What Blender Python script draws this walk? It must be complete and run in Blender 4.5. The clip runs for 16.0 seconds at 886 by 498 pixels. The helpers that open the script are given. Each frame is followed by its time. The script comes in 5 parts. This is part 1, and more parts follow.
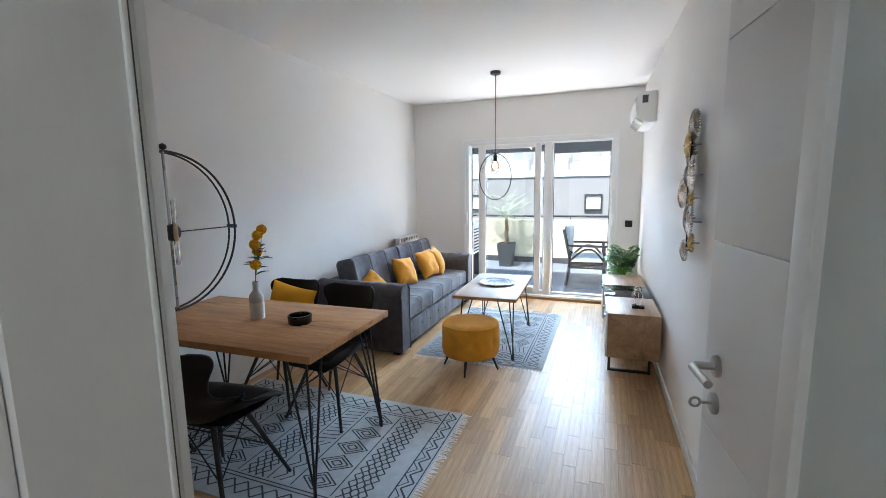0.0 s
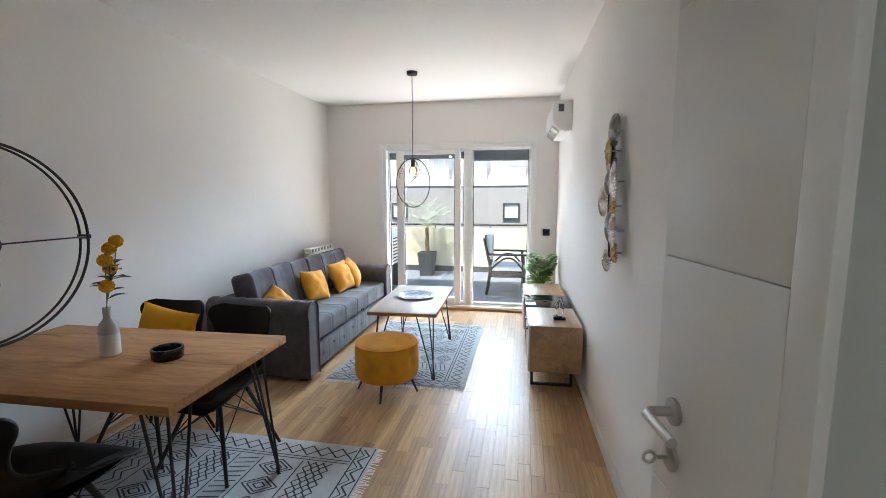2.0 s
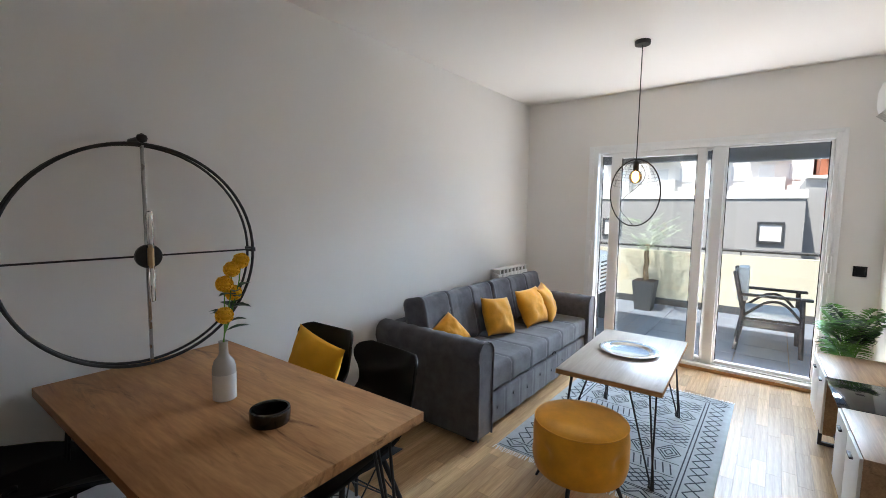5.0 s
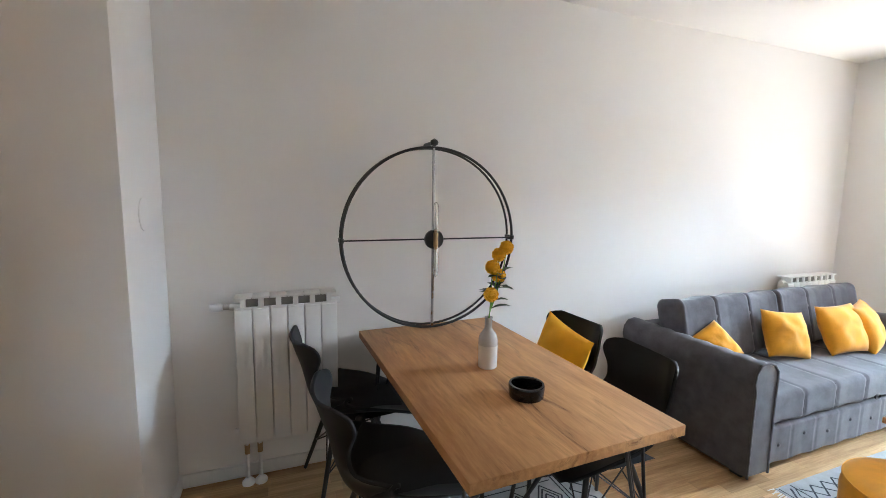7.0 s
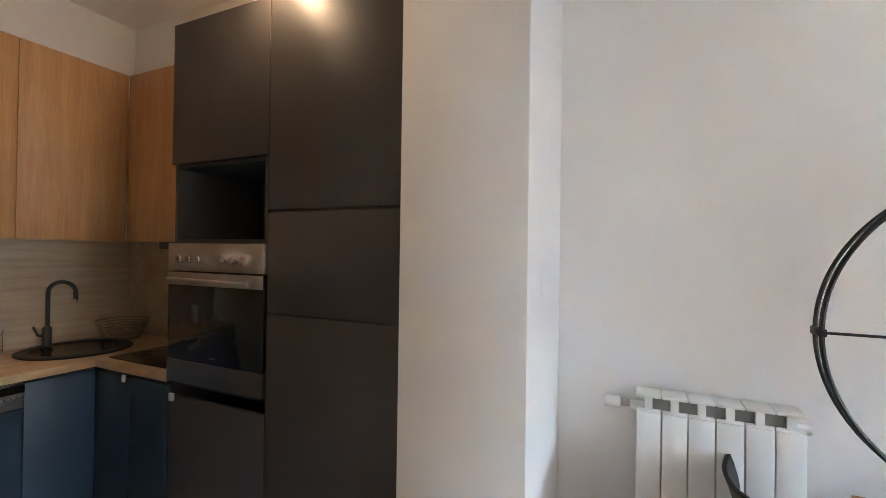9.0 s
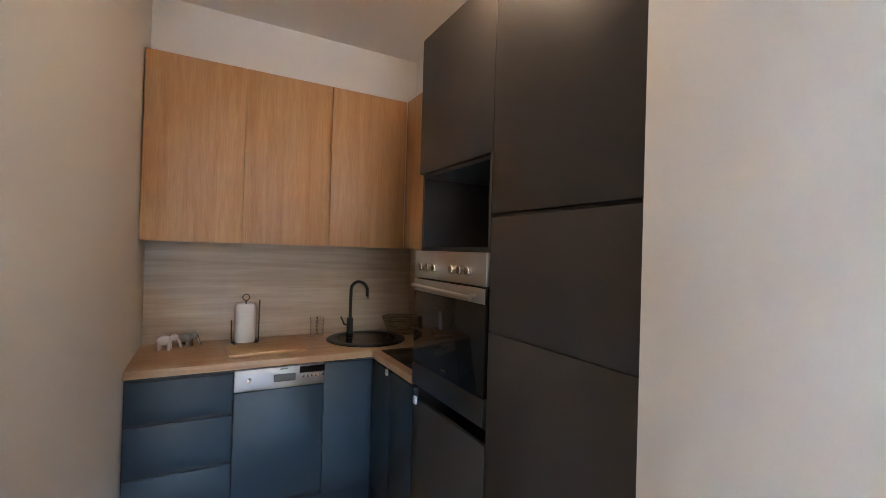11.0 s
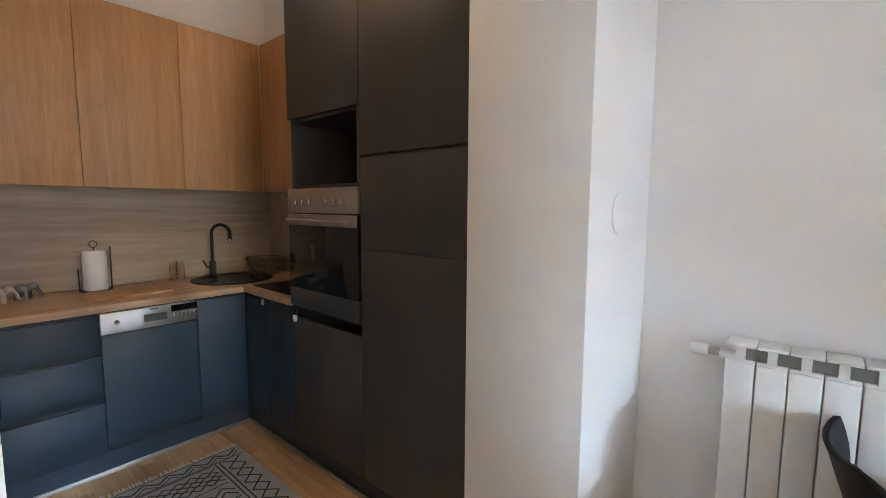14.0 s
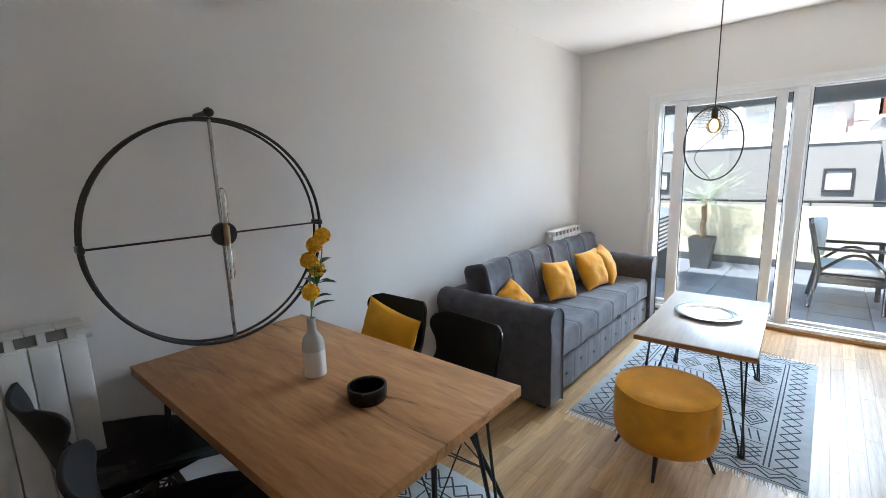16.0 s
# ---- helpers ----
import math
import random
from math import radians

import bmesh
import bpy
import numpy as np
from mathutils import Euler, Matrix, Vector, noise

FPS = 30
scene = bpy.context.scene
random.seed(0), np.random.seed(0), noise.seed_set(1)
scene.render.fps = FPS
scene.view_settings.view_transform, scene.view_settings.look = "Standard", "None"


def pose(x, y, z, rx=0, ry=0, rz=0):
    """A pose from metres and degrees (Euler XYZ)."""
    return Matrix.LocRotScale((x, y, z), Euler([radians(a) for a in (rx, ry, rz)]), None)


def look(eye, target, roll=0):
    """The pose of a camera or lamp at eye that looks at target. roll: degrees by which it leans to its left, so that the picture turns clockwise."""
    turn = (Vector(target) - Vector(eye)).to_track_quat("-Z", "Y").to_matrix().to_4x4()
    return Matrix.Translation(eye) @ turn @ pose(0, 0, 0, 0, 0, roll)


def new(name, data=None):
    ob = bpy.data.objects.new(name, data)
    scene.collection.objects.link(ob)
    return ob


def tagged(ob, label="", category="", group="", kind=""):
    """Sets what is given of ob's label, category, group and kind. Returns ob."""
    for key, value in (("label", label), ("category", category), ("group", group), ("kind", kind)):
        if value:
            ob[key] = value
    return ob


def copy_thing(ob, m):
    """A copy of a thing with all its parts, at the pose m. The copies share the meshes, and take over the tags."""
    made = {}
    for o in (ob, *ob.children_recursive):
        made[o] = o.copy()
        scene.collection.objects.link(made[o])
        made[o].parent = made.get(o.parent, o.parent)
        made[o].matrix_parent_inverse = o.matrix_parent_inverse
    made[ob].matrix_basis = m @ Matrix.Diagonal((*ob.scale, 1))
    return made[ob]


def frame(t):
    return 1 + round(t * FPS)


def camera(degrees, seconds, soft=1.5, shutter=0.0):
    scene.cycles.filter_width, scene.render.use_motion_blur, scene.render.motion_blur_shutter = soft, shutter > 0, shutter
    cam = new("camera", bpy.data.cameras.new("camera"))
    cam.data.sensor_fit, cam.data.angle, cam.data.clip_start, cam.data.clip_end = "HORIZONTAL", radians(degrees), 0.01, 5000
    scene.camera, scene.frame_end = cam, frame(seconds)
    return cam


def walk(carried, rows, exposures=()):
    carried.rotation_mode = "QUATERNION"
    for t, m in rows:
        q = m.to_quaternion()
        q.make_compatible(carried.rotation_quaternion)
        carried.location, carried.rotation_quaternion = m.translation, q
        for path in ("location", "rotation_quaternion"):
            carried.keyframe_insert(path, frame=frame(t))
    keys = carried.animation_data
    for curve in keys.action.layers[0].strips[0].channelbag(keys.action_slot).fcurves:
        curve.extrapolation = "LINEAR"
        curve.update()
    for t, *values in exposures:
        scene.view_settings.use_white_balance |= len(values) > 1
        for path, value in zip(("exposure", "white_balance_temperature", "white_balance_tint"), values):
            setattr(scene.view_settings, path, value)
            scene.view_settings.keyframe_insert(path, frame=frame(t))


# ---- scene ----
cam = camera(91.7, 16.0, soft=0.8)
PATH = [
    (0, (0.387, 0.88, 1.478), (-0.325, 2.729, 1.205), -0.8),
    (0.5, (0.386, 0.914, 1.465), (-0.066, 2.844, 1.203), -0.2),
    (1, (0.364, 0.931, 1.456), (-0.039, 2.874, 1.208), -0.0),
    (1.5, (0.348, 0.992, 1.458), (-0.023, 2.942, 1.213), -0.0),
    (2, (0.352, 1.173, 1.46), (-0.016, 3.124, 1.223), -0.1),
    (2.5, (0.363, 1.388, 1.467), (-0.008, 3.34, 1.24), 0.0),
    (3, (0.3, 1.58, 1.453), (-0.067, 3.534, 1.238), 0.4),
    (3.5, (0.229, 1.793, 1.45), (-0.142, 3.748, 1.248), 0.4),
    (4, (0.17, 1.931, 1.446), (-0.238, 3.879, 1.251), 0.7),
    (4.5, (0.124, 2.035, 1.46), (-0.626, 3.879, 1.274), 1.3),
    (5, (0.092, 2.029, 1.465), (-1.128, 3.604, 1.283), 0.8),
    (5.2, (0.099, 2.023, 1.476), (-1.289, 3.45, 1.288), 0.6),
    (7.3, (0.076, 1.934, 1.469), (-1.829, 2.498, 1.239), 0.5),
    (7.5, (0.047, 1.955, 1.461), (-1.895, 2.386, 1.249), 0.2),
    (8, (-0.137, 1.865, 1.439), (-2.132, 1.961, 1.333), 0.4),
    (8.5, (-0.302, 1.784, 1.45), (-2.275, 1.454, 1.422), 0.4),
    (9, (-0.458, 1.733, 1.468), (-2.28, 0.907, 1.483), 0.8),
    (9.5, (-0.522, 1.624, 1.426), (-2.172, 0.498, 1.529), 3.6),
    (10, (-0.752, 1.657, 1.474), (-2.066, 0.15, 1.511), 1.8),
    (10.2, (-0.798, 1.623, 1.491), (-1.997, 0.023, 1.529), 2.0),
    (12.3, (-0.875, 1.7, 1.457), (-1.751, -0.098, 1.441), 1.5),
    (12.5, (-0.826, 1.72, 1.447), (-1.747, -0.054, 1.391), 1.4),
    (13, (-0.697, 1.784, 1.428), (-1.737, 0.08, 1.296), 0.4),
    (13.5, (-0.617, 1.838, 1.423), (-1.78, 0.22, 1.248), -0.0),
    (14, (-0.517, 1.917, 1.406), (-2.027, 0.62, 1.209), 0.3),
    (14.5, (-0.377, 1.924, 1.433), (-2.264, 1.302, 1.2), 0.4),
    (15, (-0.254, 1.89, 1.386), (-2.238, 2.025, 1.172), -4.1),
    (15.5, (-0.191, 1.875, 1.443), (-1.964, 2.747, 1.135), -3.0),
    (16, (-0.132, 1.972, 1.475), (-1.448, 3.437, 1.125), -1.9),
]
walk(cam, [(t, look(eye, target, roll)) for t, eye, target, roll in PATH], [(0, 1.22, 5900, 10), (2, 1.12, 6350, 11), (4, 0.85, 6300, 12), (5.2, 0.88, 6400, 12), (7.5, 2.15, 6450, 12), (9, 2.5, 6250, 10), (10, 2.68, 5900, 10), (12.5, 2.82, 5800, 10), (13.5, 2.72, 6050, 10), (14.5, 2.5, 6200, 10), (15.2, 2.28, 6300, 10), (15.6, 1.85, 6250, 10), (16, 1.2, 6100, 10)])

# ---- world, sun, exposure ----
world = bpy.data.worlds.new("sky")
scene.world = world
world.use_nodes = True
wn = world.node_tree.nodes
sky = wn.new("ShaderNodeTexSky")
sky.sky_type, sky.sun_disc = "NISHITA", False
sky.sun_elevation, sky.sun_rotation = radians(62), radians(200)
wn["Background"].inputs["Strength"].default_value = 0.11
world.node_tree.links.new(sky.outputs[0], wn["Background"].inputs["Color"])

sun_data = bpy.data.lights.new("sun", "SUN")
sun_data.energy, sun_data.angle, sun_data.color = 5.0, radians(0.5), (1.0, 0.95, 0.88)
sun = new("sun", sun_data)
sun.matrix_world = look((-2.72, -7.5, 18.0), (0, 0, 3.0))

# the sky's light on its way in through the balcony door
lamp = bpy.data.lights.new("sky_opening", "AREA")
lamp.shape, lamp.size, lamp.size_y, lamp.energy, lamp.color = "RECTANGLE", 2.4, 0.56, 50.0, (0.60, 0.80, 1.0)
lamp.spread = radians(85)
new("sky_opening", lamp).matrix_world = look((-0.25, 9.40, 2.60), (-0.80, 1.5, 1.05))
# added lamp low behind the threshold for light off the sunlit balcony floor
bounce = bpy.data.lights.new("balcony_bounce", "AREA")
bounce.shape, bounce.size, bounce.size_y, bounce.energy, bounce.color = "RECTANGLE", 1.7, 0.10, 46.0, (1.0, 0.98, 0.96)
bounce.spread = radians(150)
new("balcony_bounce", bounce).matrix_world = look((-0.48, 6.81, 0.012), (-0.48, 5.9, 0.62))


# ---- materials ----
def nodes_of(name):
    m = bpy.data.materials.new(name)
    m.use_nodes = True
    t = m.node_tree
    return m, t, t.nodes, t.links, t.nodes["Principled BSDF"]


def coords(n, l, stretch, turn=(0, 0, 0)):
    tc = n.new("ShaderNodeTexCoord")
    mp = n.new("ShaderNodeMapping")
    mp.inputs["Scale"].default_value = stretch
    mp.inputs["Rotation"].default_value = turn
    l.new(tc.outputs["Object"], mp.inputs["Vector"])
    return mp.outputs["Vector"]


def noise_tex(n, l, vec, scale, detail=3.0, rough=0.55, distort=0.0):
    t = n.new("ShaderNodeTexNoise")
    t.inputs["Scale"].default_value = scale
    t.inputs["Detail"].default_value = detail
    t.inputs["Roughness"].default_value = rough
    t.inputs["Distortion"].default_value = distort
    l.new(vec, t.inputs["Vector"])
    return t.outputs["Fac"]


def ramp(n, l, fac, stops):
    r = n.new("ShaderNodeValToRGB")
    e = r.color_ramp.elements
    while len(e) < len(stops):
        e.new(0.5)
    for k, (p, c) in zip(e, stops):
        k.position, k.color = p, (*c, 1)
    l.new(fac, r.inputs["Fac"])
    return r.outputs["Color"]


def bumped(n, l, bsdf, fac, strength, distance):
    b = n.new("ShaderNodeBump")
    b.inputs["Strength"].default_value = strength
    b.inputs["Distance"].default_value = distance
    l.new(fac, b.inputs["Height"])
    l.new(b.outputs["Normal"], bsdf.inputs["Normal"])


def vary_random(n, l, col, amount, island=False):
    src = n.new("ShaderNodeNewGeometry").outputs["Random Per Island"] if island else n.new("ShaderNodeObjectInfo").outputs["Random"]
    mr = n.new("ShaderNodeMapRange")
    mr.inputs["To Min"].default_value, mr.inputs["To Max"].default_value = 1 - amount, 1 + amount
    l.new(src, mr.inputs["Value"])
    hsv = n.new("ShaderNodeHueSaturation")
    l.new(col, hsv.inputs["Color"])
    l.new(mr.outputs["Result"], hsv.inputs["Value"])
    return hsv.outputs["Color"]


def mat(name, color, rough=0.6, metal=0.0, vary=0.06, scale=4.0, fine=120.0, bump=0.05, depth=0.001, sheen=0.0, spec=0.5, stretch=(1, 1, 1)):
    m, t, n, l, b = nodes_of(name)
    vec = coords(n, l, stretch)
    big = noise_tex(n, l, vec, scale)
    small = noise_tex(n, l, vec, fine, 2.0)
    mix = n.new("ShaderNodeMath")
    mix.operation = "MULTIPLY_ADD"
    mix.inputs[1].default_value = 0.35
    l.new(small, mix.inputs[0])
    half = n.new("ShaderNodeMath")
    half.operation = "MULTIPLY"
    half.inputs[1].default_value = 0.65
    l.new(big, half.inputs[0])
    l.new(half.outputs[0], mix.inputs[2])
    lo = [min(1, c * (1 - vary)) for c in color]
    hi = [min(1, c * (1 + vary)) for c in color]
    l.new(ramp(n, l, mix.outputs[0], [(0.3, lo), (0.7, hi)]), b.inputs["Base Color"])
    rr = n.new("ShaderNodeMapRange")
    rr.inputs["To Min"].default_value, rr.inputs["To Max"].default_value = max(0.02, rough - 0.06), min(1, rough + 0.06)
    l.new(big, rr.inputs["Value"])
    l.new(rr.outputs["Result"], b.inputs["Roughness"])
    b.inputs["Metallic"].default_value = metal
    b.inputs["Specular IOR Level"].default_value = spec
    if sheen:
        b.inputs["Sheen Weight"].default_value = sheen
        b.inputs["Sheen Roughness"].default_value = 0.4
    if bump:
        bumped(n, l, b, small, bump, depth)
    return m


def wood(name, dark, light, along="x", rough=0.45, grain=1.0, knots=0.0, rand=0.0, island=False, bump=0.08, pull=0.05, spec=0.5):
    m, t, n, l, b = nodes_of(name)
    k = {"x": (pull, 1, 1), "y": (1, pull, 1), "z": (1, 1, pull)}[along]
    vec = coords(n, l, k)
    broad = noise_tex(n, l, vec, 14 * grain, 4.0, 0.6, 0.8)
    fine = noise_tex(n, l, vec, 130 * grain, 3.0, 0.6, 0.3)
    mix = n.new("ShaderNodeMath")
    mix.operation = "MULTIPLY_ADD"
    mix.inputs[1].default_value = 0.45
    l.new(fine, mix.inputs[0])
    half = n.new("ShaderNodeMath")
    half.operation = "MULTIPLY"
    half.inputs[1].default_value = 0.6
    l.new(broad, half.inputs[0])
    l.new(half.outputs[0], mix.inputs[2])
    col = ramp(n, l, mix.outputs[0], [(0.36, dark), (0.52, [(a + c) / 2 for a, c in zip(dark, light)]), (0.66, light)])
    if knots:
        kv = coords(n, l, {"x": (0.16, 1, 1), "y": (1, 0.16, 1), "z": (1, 1, 0.16)}[along])
        kn = noise_tex(n, l, kv, 9.0, 6.0, 0.68, 1.2)
        kc = ramp(n, l, kn, [(0.32, (1 - knots, 1 - 1.15 * knots, 1 - 1.3 * knots)), (0.38, [1 - 0.4 * knots] * 3), (0.45, (1, 1, 1))])
        mx = n.new("ShaderNodeMix")
        mx.data_type, mx.blend_type = "RGBA", "MULTIPLY"
        mx.inputs["Factor"].default_value = 1.0
        l.new(col, mx.inputs["A"])
        l.new(kc, mx.inputs["B"])
        col = mx.outputs["Result"]
    if rand:
        col = vary_random(n, l, col, rand, island)
    l.new(col, b.inputs["Base Color"])
    b.inputs["Roughness"].default_value = rough
    b.inputs["Specular IOR Level"].default_value = spec
    if bump:
        bumped(n, l, b, fine, bump, 0.0006)
    return m


def glass(name, color=(1, 1, 1), rough=0.0, ior=1.45):
    m, t, n, l, b = nodes_of(name)
    b.inputs["Base Color"].default_value = (*color, 1)
    b.inputs["Roughness"].default_value = rough
    b.inputs["IOR"].default_value = ior
    b.inputs["Transmission Weight"].default_value = 1.0
    return m


def glow(name, color, strength):
    m, t, n, l, b = nodes_of(name)
    b.inputs["Base Color"].default_value = (*color, 1)
    b.inputs["Emission Color"].default_value = (*color, 1)
    b.inputs["Emission Strength"].default_value = strength
    return m


PAINT = mat("wall_paint", (0.865, 0.84, 0.81), 0.75, vary=0.015, scale=1.2, fine=260, bump=0.12, depth=0.0008)
CEIL = mat("ceiling_paint", (0.88, 0.855, 0.825), 0.85, vary=0.012, scale=0.8, fine=200, bump=0.1, depth=0.0008)
TRIM = mat("white_trim", (0.80, 0.79, 0.77), 0.45, vary=0.02, bump=0.02)
DOORW = mat("door_white", (0.74, 0.72, 0.70), 0.42, vary=0.025, scale=3, fine=300, bump=0.06, stretch=(1, 1, 0.2))
PVC = mat("white_pvc", (0.88, 0.88, 0.875), 0.35, vary=0.02, bump=0.0)
OAK = wood("parquet_oak", (0.40, 0.232, 0.108), (0.66, 0.445, 0.24), "y", 0.40, 1.0, spec=0.26, rand=0.2)
OAK_FAR = wood("parquet_oak_joined", (0.40, 0.232, 0.108), (0.66, 0.445, 0.24), "y", 0.40, 1.0, spec=0.26, rand=0.2, island=True)
GAP = mat("floor_gap", (0.36, 0.22, 0.11), 0.7)
TABLE = wood("craft_oak", (0.37, 0.170, 0.065), (0.61, 0.320, 0.135), "x", 0.5, 0.5, spec=0.25, knots=0.65, pull=0.12)
TABLE_Y = wood("craft_oak_bench", (0.30, 0.17, 0.085), (0.52, 0.33, 0.18), "y", 0.4, 0.8, knots=0.4)
# coffee table oak, paled in its colour for the daylight sheen on top
SHEENTOP = wood("sheen_oak", (0.50, 0.43, 0.37), (0.66, 0.60, 0.54), "y", 0.3, 0.8, knots=0.2)
FRONT = wood("oak_front", (0.45, 0.225, 0.09), (0.60, 0.345, 0.155), "z", 0.45, 1.3)
WORK = wood("oak_worktop", (0.40, 0.235, 0.12), (0.58, 0.385, 0.22), "x", 0.4, 1.0)
SPLASH = wood("oak_splashback", (0.30, 0.21, 0.13), (0.50, 0.385, 0.265), "x", 0.45, 0.32)
SLATE = mat("slate_front", (0.023, 0.040, 0.057), 0.42, vary=0.06, fine=400, bump=0.04)
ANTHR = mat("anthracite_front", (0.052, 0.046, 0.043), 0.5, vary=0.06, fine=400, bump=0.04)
# near-black colour puts recess shade into carcasses, niche and grip gaps
DARKIN = mat("shaded_inside", (0.02, 0.022, 0.027), 0.5)
STEEL = mat("brushed_steel", (0.50, 0.48, 0.46), 0.38, 1.0, vary=0.05, stretch=(1, 0.05, 1), fine=500, bump=0.04)
# the same steel darkened, dark reflections of the oven's lower trim in its colour
STEELD = mat("shaded_steel", (0.17, 0.165, 0.165), 0.3, 1.0, vary=0.05, stretch=(1, 0.05, 1), fine=500, bump=0.03)
CHROME = mat("chrome", (0.75, 0.75, 0.74), 0.12, 1.0, vary=0.03, bump=0.0)
TRAYM = mat("satin_silver", (0.86, 0.85, 0.84), 0.14, 1.0, vary=0.04, bump=0.02)
BLACKM = mat("black_metal", (0.016, 0.016, 0.017), 0.42, vary=0.2, fine=300, bump=0.04)
BLACKP = mat("black_plastic", (0.009, 0.0095, 0.011), 0.42, vary=0.15, fine=500, bump=0.03, spec=0.25)
LEATHER = mat("black_leatherette", (0.007, 0.007, 0.008), 0.6, vary=0.2, fine=350, bump=0.12, spec=0.22)
BLACKG = mat("black_glass", (0.006, 0.006, 0.007), 0.06, vary=0.1, bump=0.0)
SOFA = mat("grey_velvet", (0.095, 0.091, 0.104), 0.85, vary=0.42, scale=13, fine=260, bump=0.25, depth=0.001, sheen=0.35)
YELLOW = mat("mustard_velvet", (0.80, 0.36, 0.016), 0.8, vary=0.2, scale=9, fine=260, bump=0.25, depth=0.001, sheen=0.3)
YELLOWC = mat("yellow_cotton", (0.95, 0.45, 0.013), 0.85, vary=0.08, scale=9, fine=300, bump=0.2, depth=0.001)
RUG = mat("rug_pale", (0.50, 0.535, 0.56), 0.95, vary=0.14, scale=18, fine=420, bump=0.6, depth=0.003)
RUGD = mat("rug_dark", (0.06, 0.07, 0.088), 0.95, vary=0.35, scale=30, fine=420, bump=0.6, depth=0.003)
FRINGE = mat("rug_fringe", (0.80, 0.78, 0.74), 0.95, vary=0.12)
RADW = mat("radiator_white", (0.83, 0.82, 0.80), 0.3, vary=0.015, bump=0.0)
# grey that paints the shade inside the radiators' open top slots
SLOTSHADE = mat("radiator_slot_shade", (0.22, 0.22, 0.20), 0.8)
DARKSLOT = mat("dark_slot", (0.09, 0.09, 0.088), 0.8)
GLASS = glass("window_glass", (0.98, 1.0, 0.99))
CLEAR = glass("clear_glass", (0.98, 0.98, 0.97))
FROST = glass("frosted_glass", (0.80, 0.85, 0.83), 0.5)
FROST.node_tree.nodes["Principled BSDF"].inputs["Transmission Weight"].default_value = 0.35
CERAM = mat("white_ceramic", (0.78, 0.76, 0.73), 0.25, vary=0.03, bump=0.0)
CERAMG = mat("grey_ceramic", (0.55, 0.54, 0.53), 0.16, vary=0.05, bump=0.0)
PAPER = mat("kitchen_paper", (0.85, 0.84, 0.81), 0.95, vary=0.03, fine=180, bump=0.4, depth=0.001)
PETAL = mat("yellow_petal", (1.0, 0.52, 0.015), 0.7, vary=0.1, scale=60)
LEAF = mat("green_leaf", (0.12, 0.31, 0.045), 0.45, vary=0.3, scale=25)
LEAFD = mat("dark_leaf", (0.02, 0.06, 0.02), 0.45, vary=0.3, scale=25)
PALM = mat("olive_leaf", (0.42, 0.50, 0.36), 0.5, vary=0.3, scale=20)
BARK = mat("bark", (0.28, 0.20, 0.12), 0.9, vary=0.3, scale=40, bump=0.6, depth=0.004)
POT = mat("grey_pot", (0.055, 0.058, 0.062), 0.5, vary=0.12)
SOIL = mat("soil", (0.05, 0.035, 0.025), 0.95, vary=0.4, scale=60, bump=0.8, depth=0.006)
GOLD = mat("pale_gold", (0.72, 0.55, 0.28), 0.28, 1.0, vary=0.08, bump=0.02)
SILVER = mat("antique_silver", (0.72, 0.71, 0.69), 0.25, 1.0, vary=0.12, bump=0.02)
GUNMETAL = mat("gunmetal", (0.38, 0.38, 0.38), 0.28, 1.0, vary=0.2, bump=0.02)
BRASS = mat("brass", (0.45, 0.30, 0.16), 0.35, 1.0, bump=0.0)
BULB = glow("lit_bulb", (1.0, 0.55, 0.16), 30.0)
AMBER = glass("amber_glass", (1.0, 0.72, 0.35))
# glow of the added hall fill, brightens door and jamb
HALLFILL = glow("hall_fill_diffuser", (0.92, 1.0, 1.0), 21.0)
LAMPW = glow("lit_diffuser", (1.0, 0.68, 0.40), 36.0)
RENDER_CREAM = mat("cream_render", (0.56, 0.53, 0.41), 0.9, vary=0.05, scale=2, fine=90, bump=0.3, depth=0.002)
RENDER_GREY = mat("grey_render", (0.38, 0.375, 0.365), 0.9, vary=0.05, scale=1.0, fine=60, bump=0.3, depth=0.002)
RENDER_WHITE = mat("white_render", (0.86, 0.85, 0.83), 0.9, vary=0.05, scale=0.5, fine=20, bump=0.2)
RENDER_RED = mat("red_render", (0.42, 0.15, 0.08), 0.9, vary=0.1, scale=0.6, fine=20, bump=0.2)
# far panes, the sky's reflection painted as a pale colour
FARGLASS = mat("far_sky_pane", (0.74, 0.76, 0.78), 0.15, bump=0.0)
TILE = mat("balcony_tile", (0.19, 0.215, 0.26), 0.5, vary=0.12, scale=5, fine=120, bump=0.1)
ASPHALT = mat("asphalt", (0.06, 0.06, 0.06), 0.95, vary=0.2, scale=1.0)
DARKWOOD = mat("black_stained_wood", (0.025, 0.022, 0.022), 0.5, vary=0.25, stretch=(1, 1, 0.2), bump=0.1)
SEATPAD = mat("pale_blue_cushion", (0.55, 0.60, 0.62), 0.9, vary=0.08, fine=300, bump=0.3)
BLIND = mat("blind_grey", (0.17, 0.19, 0.22), 0.6, vary=0.05, stretch=(0.1, 1, 8))


# ---- shapes ----
def part(name, bm, material, parent=None, label="", smooth=True, angle=38):
    me = bpy.data.meshes.new(name)
    bm.to_mesh(me)
    bm.free()
    me.materials.append(material)
    if smooth:
        me.shade_smooth()
        me.set_sharp_from_angle(angle=radians(angle))
    ob = new(name, me)
    if parent is not None:
        ob.parent = parent
    if label:
        ob["label"] = label
    return ob


def thing(name, label, category, loc=(0, 0, 0), rz=0.0, group="", kind=""):
    ob = new(name)
    ob.empty_display_size = 0.1
    ob.matrix_basis = pose(*loc, 0, 0, rz)
    return tagged(ob, label, category, group, kind)


